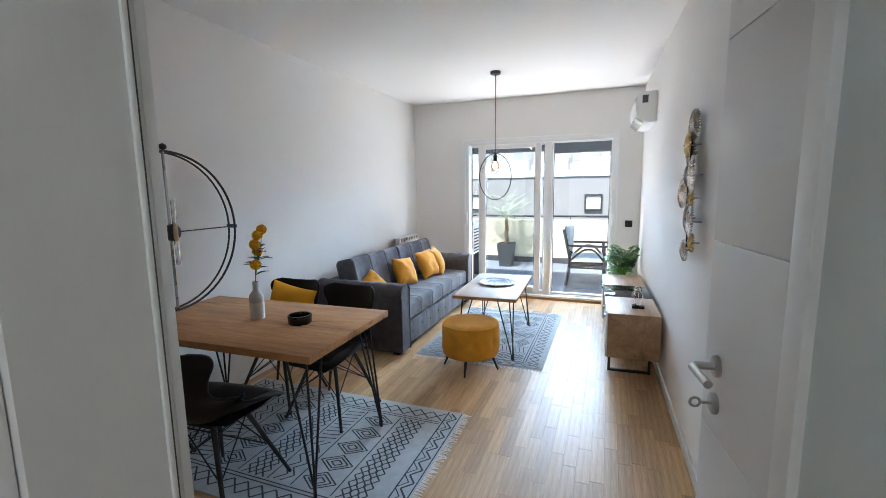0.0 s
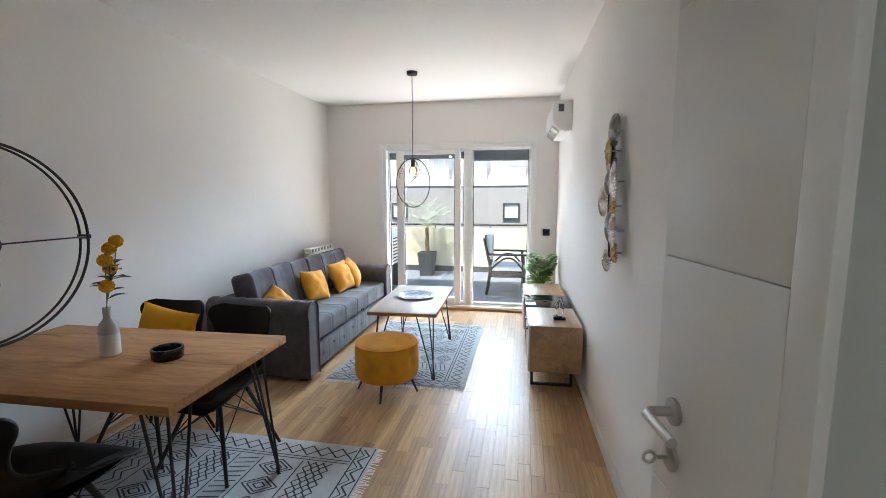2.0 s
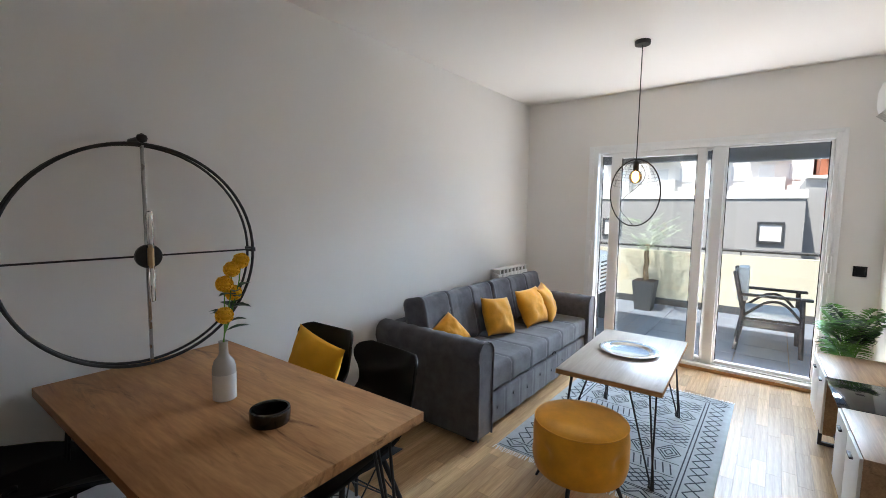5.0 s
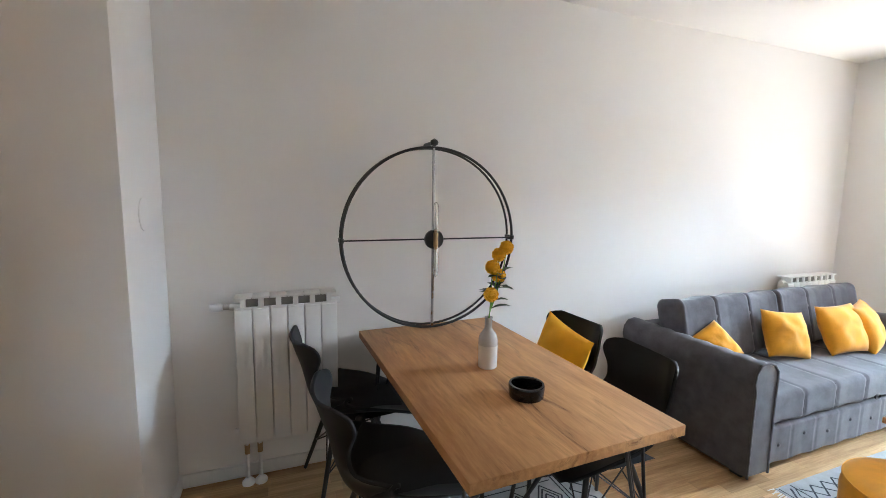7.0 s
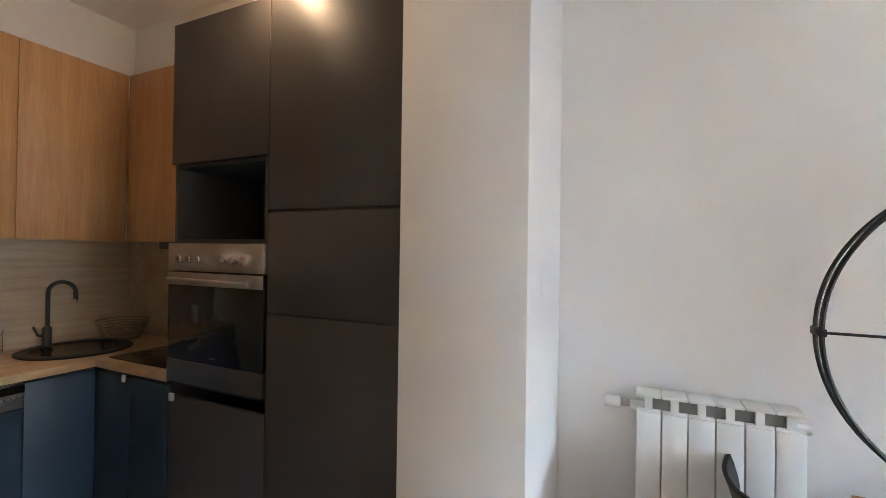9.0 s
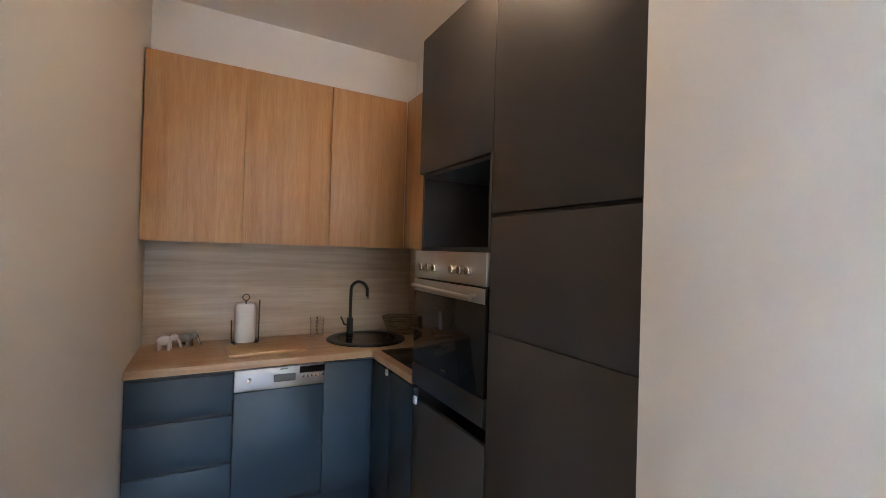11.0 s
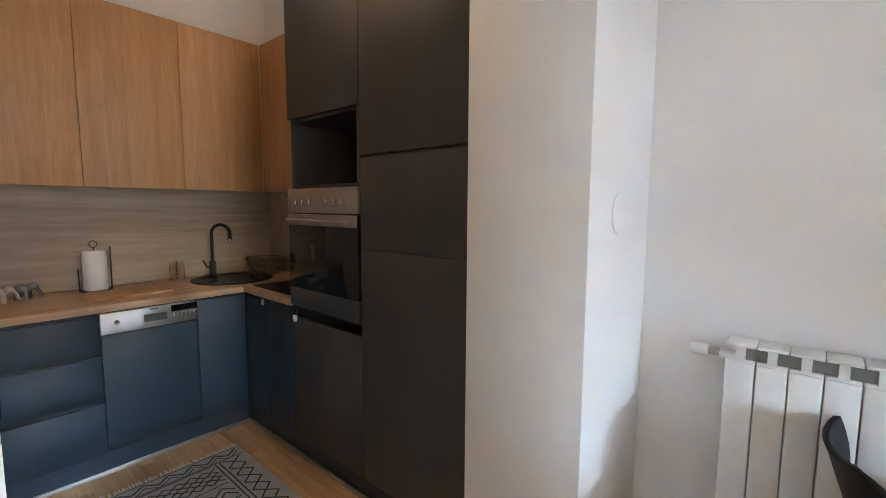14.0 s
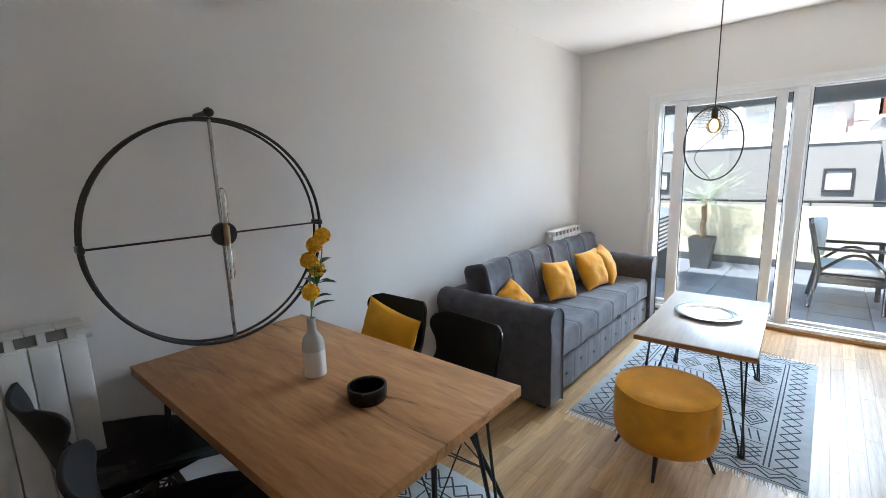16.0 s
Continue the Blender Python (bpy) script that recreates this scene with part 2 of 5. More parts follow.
def box(x0, x1, y0, y1, z0, z1, bevel=0.0, seg=2, bm=None, m=None):
    out = bm or bmesh.new()
    b = bmesh.new()
    bmesh.ops.create_cube(b, size=1.0)
    bmesh.ops.transform(b, matrix=Matrix.Translation(((x0 + x1) / 2, (y0 + y1) / 2, (z0 + z1) / 2)) @ Matrix.Diagonal((x1 - x0, y1 - y0, z1 - z0, 1)), verts=b.verts)
    if bevel:
        bmesh.ops.bevel(b, geom=b.edges[:], offset=bevel, segments=seg, profile=0.5, affect="EDGES")
    if m is not None:
        bmesh.ops.transform(b, matrix=m, verts=b.verts)
    return absorb(out, b)


def absorb(out, b):
    me = bpy.data.meshes.new("tmp")
    b.to_mesh(me)
    b.free()
    out.from_mesh(me)
    bpy.data.meshes.remove(me)
    return out


def lathe(profile, seg=32, bm=None, m=None, caps=True):
    out = bm or bmesh.new()
    b = bmesh.new()
    rings = []
    for r, z in profile:
        rings.append([b.verts.new((r * math.cos(2 * math.pi * k / seg), r * math.sin(2 * math.pi * k / seg), z)) for k in range(seg)])
    for a, c in zip(rings, rings[1:]):
        for k in range(seg):
            b.faces.new((a[k], a[(k + 1) % seg], c[(k + 1) % seg], c[k]))
    if caps:
        b.faces.new(rings[0][::-1])
        b.faces.new(rings[-1])
    if m is not None:
        bmesh.ops.transform(b, matrix=m, verts=b.verts)
    return absorb(out, b)


def tube(points, r, seg=8, closed=False, bm=None, r1=None):
    out = bm or bmesh.new()
    b = bmesh.new()
    pts = [Vector(p) for p in points]
    n = len(pts)
    rings = []
    side = None
    for i, p in enumerate(pts):
        a = pts[(i - 1) % n] if closed or i else p
        c = pts[(i + 1) % n] if closed or i < n - 1 else p
        d = (c - a).normalized()
        if side is None:
            side = d.orthogonal().normalized()
        side = (side - d * side.dot(d)).normalized()
        up = d.cross(side)
        rad = r if r1 is None else r + (r1 - r) * i / (n - 1)
        rings.append([b.verts.new(p + rad * (math.cos(2 * math.pi * k / seg) * side + math.sin(2 * math.pi * k / seg) * up)) for k in range(seg)])
    pairs = list(zip(rings, rings[1:])) + ([(rings[-1], rings[0])] if closed else [])
    for a, c in pairs:
        for k in range(seg):
            b.faces.new((a[k], a[(k + 1) % seg], c[(k + 1) % seg], c[k]))
    if not closed:
        b.faces.new(rings[0][::-1])
        b.faces.new(rings[-1])
    return absorb(out, b)


def circle(c, r, axis="x", n=64, rz=None):
    out = []
    for k in range(n):
        a, s = r * math.cos(2 * math.pi * k / n), (rz or r) * math.sin(2 * math.pi * k / n)
        out.append({"x": (c[0], c[1] + a, c[2] + s), "y": (c[0] + a, c[1], c[2] + s), "z": (c[0] + a, c[1] + s, c[2])}[axis])
    return out


def spline(keys, n):
    """Catmull-Rom through tuples of numbers."""
    keys = [np.array(k, float) for k in keys]
    keys = [2 * keys[0] - keys[1]] + keys + [2 * keys[-1] - keys[-2]]
    out = []
    for i in range(n + 1):
        f = i / n * (len(keys) - 3)
        j = min(int(f), len(keys) - 4)
        u = f - j
        a, b, c, d = keys[j:j + 4]
        out.append(0.5 * (2 * b + (c - a) * u + (2 * a - 5 * b + 4 * c - d) * u * u + (3 * b - a - 3 * c + d) * u ** 3))
    return out


def grid(fn, nu, nv, bm=None, flip=False):
    out = bm or bmesh.new()
    v = [[out.verts.new(fn(i / nu, j / nv)) for j in range(nv + 1)] for i in range(nu + 1)]
    for i in range(nu):
        for j in range(nv):
            f = (v[i][j], v[i + 1][j], v[i + 1][j + 1], v[i][j + 1])
            out.faces.new(f[::-1] if flip else f)
    return out


def thicken(ob, t, offset=0.0):
    md = ob.modifiers.new("thickness", "SOLIDIFY")
    md.thickness, md.offset = t, offset
    return ob


def structure(name, bm, material, label, category):
    return tagged(part(name, bm, material), label, category, kind="structure")


# ---- the rooms ----
XL, XR, YN, YS, H = -2.245, 0.99, 6.65, 1.21, 2.66
HK = 2.95                    # the kitchen ceiling, above the living room's
ESKEW = 1.6                   # degrees by which the east wall runs out of square
XK, YB, T = -0.540, -1.40, 0.12
WX0, WX1, WZ1 = -1.507, 0.467, 2.125
PX, PY0, PY1 = -1.69, 1.017, 1.444   # the boxed pillar

structure("floor", box(XL - 0.3, XR + 0.3, YB - 0.3, YN + 0.05, -0.25, -0.008), GAP, "dark gaps under an oiled oak strip parquet floor", "floor")
b = box(XL, XR + 0.3, PY0, YN + 0.3, H, H + 0.5)
box(XK + T, XR + 0.3, YB - 0.3, PY0, H, H + 0.5, bm=b)
box(XL - 0.3, XK + T, YB - 0.3, PY0, HK, HK + 0.21, bm=b)
structure("ceiling", b, CEIL, "plain white painted plaster ceiling", "ceiling")
structure("wall_west", box(XL - 0.3, XL, YB - 0.3, YN + 0.3, -0.2, HK), PAINT, "plain off-white painted long wall", "wall")
def east(y):
    """Where the east wall's face stands at y."""
    return 0.745 + (YN - y) * math.tan(radians(ESKEW))


EM = Matrix.Translation((0.745, YN, 0)) @ Matrix.Rotation(radians(ESKEW), 4, "Z") @ Matrix.Translation((0, -YN, 0))
structure("wall_east", box(0, 0.35, YB - 0.5, YN + 0.3, -0.2, H, m=EM), PAINT, "plain off-white painted long wall", "wall")
b = box(XL, WX0, YN, YN + 0.3, -0.2, H)
box(WX1, XR, YN, YN + 0.3, -0.2, H, bm=b)
box(WX0, WX1, YN, YN + 0.3, WZ1, H, bm=b)
structure("wall_north", b, PAINT, "off-white wall round the balcony door", "wall")
structure("wall_south", box(XL, XK + T, YB - 0.3, YB, -0.2, HK), PAINT, "off-white wall behind the kitchen units", "wall")
structure("wall_hall_end", box(XK + T, XR, YB - 0.3, YB, -0.2, H), PAINT, "plain off-white wall at the end of the hall", "wall")
b = box(XK, XK + T, YB, PY0, -0.2, HK)
box(XK, XK + T, PY0, 1.31, -0.2, H, bm=b)
structure("wall_kitchen_side", b, PAINT, "off-white partition beside the kitchen", "wall")
DX0, DX1, DH = -0.098, 0.745, 2.04
b = box(XK + T, DX0 - 0.03, YS - T, YS, -0.2, H)
box(DX1 + 0.03, XR, YS - T, YS, -0.2, H, bm=b)
box(DX0 - 0.03, DX1 + 0.03, YS - T, YS, DH + 0.03, H, bm=b)
structure("wall_door", b, PAINT, "off-white partition with the room door", "wall")
structure("pillar", box(XL, PX, PY0, PY1, -0.2, H, 0.003), PAINT, "off-white boxed pillar beside the tall kitchen units", "pillar")

# skirting boards
b = box(XL, XL + 0.014, PY1, YN, 0, 0.07, 0.003)
box(-0.014, 0, YS + 0.03, YN, 0, 0.07, 0.003, bm=b, m=EM)
box(XL + 0.014, WX0 - 0.02, YN - 0.014, YN, 0, 0.07, 0.003, bm=b)
box(WX1 + 0.02, 0.731, YN - 0.014, YN, 0, 0.07, 0.003, bm=b)
box(XL + 0.014, PX, PY1, PY1 + 0.014, 0, 0.07, 0.003, bm=b)
box(PX, PX + 0.014, PY0 + 0.006, PY1 + 0.014, 0, 0.07, 0.003, bm=b)
box(XK - 0.014, XK, -0.76, 1.324, 0, 0.07, 0.003, bm=b)
box(XK, XK + T + 0.014, 1.31, 1.324, 0, 0.07, 0.003, bm=b)
box(XK + T, DX0 - 0.09, YS, YS + 0.014, 0, 0.07, 0.003, bm=b)
structure("baseboard", b, TRIM, "low white skirting board", "baseboard")

# door lining and casing
fr = thing("door_1", "white door frame with an opened white door", "door", kind="structure")
b = box(DX0 - 0.03, DX0, YS - T - 0.012, YS + 0.012, 0, DH)
box(DX1, DX1 + 0.03, YS - T - 0.012, YS + 0.012, 0, DH, bm=b)
box(DX0 - 0.03, DX1 + 0.03, YS - T - 0.012, YS + 0.012, DH, DH + 0.03, bm=b)
part("door_lining", b, DOORW, fr)
b = box(DX0 - 0.09, DX0 + 0.002, YS + 0.012, YS + 0.026, 0, DH + 0.09, 0.004)
box(DX1 - 0.005, DX1 + 0.09, YS + 0.012, YS + 0.026, 0, DH + 0.09, 0.004, bm=b)
box(DX0 + 0.002, DX1 - 0.005, YS + 0.012, YS + 0.026, DH - 0.005, DH + 0.09, 0.004, bm=b)
part("casing", b, DOORW, fr)
b = box(DX0 - 0.09, DX0 - 0.012, YS - T - 0.026, YS - T - 0.012, 0, DH + 0.09, 0.004)
box(DX1 + 0.012, DX1 + 0.09, YS - T - 0.026, YS - T - 0.012, 0, DH + 0.09, 0.004, bm=b)
box(DX0 - 0.012, DX1 + 0.012, YS - T - 0.026, YS - T - 0.012, DH + 0.012, DH + 0.09, 0.004, bm=b)
part("casing", b, DOORW, fr)
part("door_stop", box(DX0 + 0.0005, DX0 + 0.006, YS - 0.004, YS + 0.003, 0, DH, 0.002), TRIM, fr)
part("gasket", box(DX0 + 0.0005, DX0 + 0.003, YS + 0.0035, YS + 0.006, 0, DH), DARKSLOT, fr, "thin grey sealing strip")

# the leaf, opened against the east wall
LW = 0.845
leaf = thing("room_door", "opened white room door with a frosted glass strip", "door", (0.757, 1.265, 0), 98.5)
b = box(0.513, LW, -0.04, 0, 0.01, 0.88, 0.002)
for z0, z1 in ((0.8805, 1.3455), (1.347, 1.8105), (1.812, 2.02)):
    box(0.513, LW, -0.04, 0, z0, z1, 0.002, bm=b)
part("panel", b, DOORW, leaf)
part("stile", box(0.456, 0.5125, -0.042, 0.002, 0.01, 2.02, 0.004), DOORW, leaf)
part("hinge_stile", box(0.0, 0.225, -0.042, 0.002, 0.01, 2.02, 0.004), DOORW, leaf)
b = box(0.2255, 0.4555, -0.04, 0, 0.01, 0.16, 0.003)
box(0.2255, 0.4555, -0.04, 0, 1.92, 2.02, 0.003, bm=b)
part("rail", b, DOORW, leaf)
part("glass_pane", box(0.223, 0.458, -0.026, -0.016, 0.155, 1.925), FROST, leaf, "frosted greenish glass strip")

# door furniture
def handle_set(parent, x, side):
    for z, key in ((1.053, False), (0.96, True)):
        m = Matrix.Translation((x, 0.001 if side > 0 else -0.041, z)) @ Matrix.Rotation(radians(-90 * side), 4, "X")
        rose = part("rose", lathe([(0.026, 0), (0.026, 0.007), (0.023, 0.009)], 28, m=m), STEEL, parent, "round brushed steel rose")
        if key:
            if side > 0:
                b = tube([(x, 0.0095, z), (x, 0.03, z)], 0.004)
                tube(circle((x, 0.045, z), 0.011, "x", 20), 0.0035, 6, True, bm=b)
                part("key", b, STEEL, rose)
        else:
            y = 0.0095 * side + (0 if side > 0 else -0.04)
            b = tube([(x, y, z), (x, y + 0.04 * side, z), (x - 0.012, y + 0.05 * side, z), (x - 0.11, y + 0.05 * side, z)], 0.0095, 12)
            part("lever", b, STEEL, rose)


handle_set(leaf, 0.765, 1)
handle_set(leaf, 0.765, -1)

# ---- balcony door ----
win = thing("window_1", "white sliding balcony door with large clear panes", "window", kind="structure")
FY0, FY1 = YN - 0.012, YN + 0.13
b = box(WX0, WX0 + 0.075, FY0, FY1, 0.0, WZ1, 0.004)
box(WX1 - 0.05, WX1, FY0, FY1, 0.0, WZ1, 0.004, bm=b)
box(WX0 + 0.075, WX1 - 0.05, FY0, FY1, WZ1 - 0.055, WZ1, 0.004, bm=b)
part("window_frame", b, PVC, win)
b = box(WX0 + 0.075, WX1 - 0.05, YN - 0.04, FY1, 0.0, 0.055, 0.004)
box(WX0 + 0.075, WX1 - 0.05, YN + 0.02, YN + 0.028, 0.055, 0.066, bm=b)
box(WX0 + 0.075, WX1 - 0.05, YN + 0.09, YN + 0.098, 0.055, 0.066, bm=b)
part("threshold", b, PVC, win)
part("window_sill", box(WX0, WX1, YN - 0.055, YN - 0.041, 0.0, 0.03, 0.003), TABLE, win, "oak strip before the threshold")
b = box(WX0 + 0.03, WX1 - 0.005, YN - 0.024, YN - 0.0125, WZ1 - 0.012, WZ1 + 0.02, 0.003)
box(WX0 - 0.02, WX0 + 0.03, YN - 0.022, YN - 0.0125, 0.03, WZ1 + 0.02, 0.003, bm=b)
box(WX1 - 0.02, WX1 + 0.02, YN - 0.022, YN - 0.0125, 0.03, WZ1 + 0.02, 0.003, bm=b)
part("cover_strip", b, PVC, win)
part("mullion", box(-0.397, -0.313, YN + 0.005, YN + 0.12, 0.056, WZ1 - 0.056, 0.004), PVC, win)


def sash(x0, x1, y0, y1, z0, z1, l, r, t, bt):
    b = box(x0, x0 + l, y0, y1, z0, z1, 0.005)
    box(x1 - r, x1, y0, y1, z0, z1, 0.005, bm=b)
    box(x0 + l, x1 - r, y0, y1, z1 - t, z1, 0.005, bm=b)
    box(x0 + l, x1 - r, y0, y1, z0, z0 + bt, 0.005, bm=b)
    s = part("sash", b, PVC, win)
    g = bmesh.new()
    for a in (x0 + l, x1 - r):
        box(a - 0.006, a + 0.006, y0 + 0.01, y0 + 0.03, z0 + bt, z1 - t, bm=g)
    part("gasket", g, BLACKP, s)
    p = part("pane", box(x0 + l - 0.006, x1 - r + 0.006, (y0 + y1) / 2 - 0.003, (y0 + y1) / 2 + 0.003, z0 + bt - 0.006, z1 - t + 0.006), GLASS, s)
    p.visible_shadow = False
    return s


sash(-1.30, -0.455, YN + 0.004, YN + 0.058, 0.068, WZ1 - 0.058, 0.10, 0.075, 0.055, 0.085)
sash(WX0 + 0.076, -0.401, YN + 0.066, YN + 0.118, 0.068, WZ1 - 0.058, 0.02, 0.02, 0.02, 0.03)
sash(-0.311, WX1 - 0.051, YN + 0.03, YN + 0.085, 0.068, WZ1 - 0.058, 0.018, 0.022, 0.012, 0.03)
part("blind_box", box(-0.305, WX1 - 0.055, YN + 0.122, YN + 0.20, 1.93, WZ1 - 0.04, 0.006), BLIND, win, "grey rolled outside blind")
part("blind_box", box(WX0 + 0.08, -0.405, YN + 0.122, YN + 0.20, 1.965, WZ1 - 0.04, 0.006), BLIND, win, "grey rolled outside blind")
hd = part("pull_handle", box(WX0 + 0.02, WX0 + 0.055, FY0 - 0.03, FY0 - 0.001, 1.0, 1.16, 0.008), PVC, win)
part("pull_handle", box(WX1 - 0.04, WX1 - 0.012, FY0 - 0.03, FY0 - 0.001, 1.0, 1.14, 0.008), PVC, win)

# ---- balcony and outside ----
BY1 = 9.55
structure("balcony_floor", box(-4.0, 3.2, YN + 0.30, BY1 + 0.2, -0.35, -0.012), GAP, "mortar bed under the balcony tiles", "floor")
structure("parapet", box(-4.0, 3.2, BY1, BY1 + 0.18, -0.012, 0.86), RENDER_CREAM, "cream rendered balcony parapet", "parapet")
b = box(-4.0, 3.2, BY1 - 0.012, BY1 - 0.0005, -0.012, 0.11)
structure("balcony_skirting", b, POT, "dark tile skirting along the parapet", "skirting")
rail = thing("balcony_rail", "dark metal handrail on the balcony parapet", "railing")
b = tube([(-4.0, BY1 + 0.09, 0.93), (3.2, BY1 + 0.09, 0.93)], 0.022, 10)
part("handrail", b, BLACKM, rail)
for k in range(7):
    x = -3.6 + k * 1.1
    part("post", tube([(x, BY1 + 0.09, 0.858), (x, BY1 + 0.09, 0.915)], 0.012, 8), BLACKM, rail)
structure("balcony_side_wall", box(-4.2, -4.0, YN + 0.30, BY1 + 0.18, -0.35, 2.7), RENDER_CREAM, "cream rendered side wall of the balcony", "wall")
structure("balcony_side_wall_east", box(3.2, 3.4, YN + 0.30, BY1 + 0.18, -0.35, 2.7), RENDER_CREAM, "cream rendered side wall of the balcony", "wall")
# unseen slab and wall strip, sized to set the balcony floor's shade edge
structure("shade_slab", box(-4.2, 3.4, YN + 0.30, 6.95, 2.62, 2.85), RENDER_WHITE, "unseen white slab added to shade the balcony", "ceiling")
structure("shade_facade", box(-8.0, 6.0, YN + 0.302, YN + 0.50, 2.86, 2.92), RENDER_CREAM, "unseen cream strip above the flat, added to shade the balcony", "wall")
b = box(-8.0, XL - 0.3, YN, YN + 0.30, -6.0, 2.9)
box(XR + 0.3, 6.0, YN, YN + 0.30, -6.0, 2.9, bm=b)
structure("facade_side", b, RENDER_CREAM, "cream outer wall beside the flat", "wall")
b = box(-300, 300, 10.5, 900, -6.3, -6.0)
structure("ground", b, ASPHALT, "grey street level far below the balcony", "ground")


def building(name, label, x0, x1, y0, y1, z1, material, cols, rows, wz0, ww, wh, roof=True, balconies=False):
    th = thing(name, label, "building", ((x0 + x1) / 2, y0, -6.0))
    w = x1 - x0
    part("wall", box(-w / 2, w / 2, 0, y1 - y0, 0, z1 + 6.0), material, th)
    if roof:
        part("roof", box(-w / 2 - 0.03, w / 2 + 0.03, -0.03, y1 - y0 + 0.03, z1 + 6.001, z1 + 6.18), RENDER_WHITE, th)
    for r in range(rows):
        for c in range(cols):
            cx = -w / 2 + w * (c + 0.5) / cols
            cz = wz0 + 6.0 + r * 3.0
            b = box(cx - ww / 2 - 0.08, cx + ww / 2 + 0.08, -0.06, -0.001, cz - 0.08, cz + wh + 0.08)
            wf = part("window", b, PVC, th)
            part("pane", box(cx - ww / 2, cx + ww / 2, -0.075, -0.061, cz, cz + wh), FARGLASS, wf)
            if balconies and c % 2 == 0:
                part("balcony", box(cx - 1.3, cx + 1.3, -1.2, -0.08, cz - 1.1, cz + 0.1), RENDER_WHITE, th)
    return th


gh = building("grey_house", "low grey rendered house with a flat white-edged roof", -9.0, 0.53, 13.6, 19.0, 1.80, RENDER_GREY, 0, 0, 0.0, 0.4, 0.4)
part("gable", box(4.775, 5.13, 1.2, 5.0, 0, 8.28), RENDER_GREY, gh, "grey raised side block")
part("gable_roof", box(4.74, 5.18, 1.1, 5.1, 8.281, 8.34, m=Matrix.Translation((4.95, 0, 8.3)) @ Matrix.Rotation(radians(5), 4, "Y") @ Matrix.Translation((-4.95, 0, -8.3))), RENDER_WHITE, gh)
for x in (-0.015, -3.30):
    x += 4.235
    f = box(x - 0.235, x - 0.19, -0.05, -0.001, 6.845, 7.305)
    box(x + 0.19, x + 0.235, -0.05, -0.001, 6.845, 7.305, bm=f)
    box(x - 0.19, x + 0.19, -0.05, -0.001, 6.845, 6.89, bm=f)
    box(x - 0.19, x + 0.19, -0.05, -0.001, 7.26, 7.305, bm=f)
    wf = part("window", f, POT, gh, "small window with a dark frame")
    part("pane", box(x - 0.19, x + 0.19, -0.02, -0.001, 6.89, 7.26), RENDER_WHITE, wf, "plain white pane of a small window")
building("white_apartment_building", "far white apartment block with balconies", -34.0, 2.1, 48.0, 58.0, 9.0, RENDER_WHITE, 18, 4, -1.6, 1.0, 1.2, balconies=True)
building("red_apartment_building", "far red and white apartment block", 2.3, 17.3, 44.0, 54.0, 9.5, RENDER_RED, 5, 4, -1.8, 1.4, 1.2, balconies=True)

# ---- sofa ----
sofa = thing("sofa", "grey-brown velvet sofa bed with rolled arms and channelled seat", "sofa", (-1.305, 4.185, 0))
SL, SD = 2.08, 0.90
part("base", box(-SD + 0.03, -0.035, 0.16, SL - 0.16, 0.03, 0.24, 0.01), SOFA, sofa)


def channel_pad(x0, x1, z0, z1, y0, y1, seams, r, dip=0.014, m=None, puff=0.006):
    """An upholstered bolster along y with rounded edges, drawn in at its seams."""
    b = bmesh.new()
    cx, cz = (x0 + x1) / 2, (z0 + z1) / 2
    sec = []
    for qx, qz, a0 in ((1, 1, 0), (-1, 1, 90), (-1, -1, 180), (1, -1, 270)):
        for k in range(6):
            a = radians(a0 + 18 * k)
            sec.append((qx * ((x1 - x0) / 2 - r) + r * math.cos(a), qz * ((z1 - z0) / 2 - r) + r * math.sin(a)))
    n = max(40, int((y1 - y0) / 0.012))
    rings = []
    for i in range(n + 1):
        y = y0 + (y1 - y0) * i / n
        edge = min(y - y0, y1 - y)
        d = r * (1 - math.sqrt(max(0, 1 - (1 - min(1, edge / r)) ** 2)))
        near = min([abs(y - q) for q in seams] + [edge + 0.02])
        d += dip * math.exp(-(near / 0.010) ** 2) - puff * min(1, near / 0.12)
        row = []
        for x, z in sec:
            ln = math.hypot(x, z)
            row.append(b.verts.new((cx + x - math.copysign(min(abs(x), d), x), y, cz + z - math.copysign(min(abs(z), d), z))))
        rings.append(row)
    for p, q in zip(rings, rings[1:]):
        for k in range(len(sec)):
            b.faces.new((p[k], p[(k + 1) % len(sec)], q[(k + 1) % len(sec)], q[k]))
    b.faces.new(rings[0])
    b.faces.new(rings[-1][::-1])
    bmesh.ops.recalc_face_normals(b, faces=b.faces)
    if m is not None:
        bmesh.ops.transform(b, matrix=m, verts=b.verts)
    return b


SI0, SI1 = 0.165, SL - 0.165
seams = [SI0 + (SI1 - SI0) * k / 6 for k in range(1, 6)]
front_seams = [SI0 + (SI1 - SI0) * k / 8 for k in range(1, 8)]
front = part("drawer_front", channel_pad(-0.09, -0.004, 0.035, 0.262, SI0, SI1, front_seams, 0.02, 0.005), SOFA, sofa, "tufted pull-out front", angle=70)
for k in range(8):
    y = SI0 + (SI1 - SI0) * (k + 0.5) / 8
    part("button", lathe([(0.011, 0.0), (0.009, 0.006), (0.0, 0.008)], 12, m=Matrix.Translation((-0.004, y, 0.15 + 0.03 * (k % 2))) @ Matrix.Rotation(radians(90), 4, "Y")), SOFA, front)
seat = part("seat_cushion", channel_pad(-0.60, 0.004, 0.266, 0.445, SI0, SI1, seams, 0.035, 0.008), SOFA, sofa, angle=70)
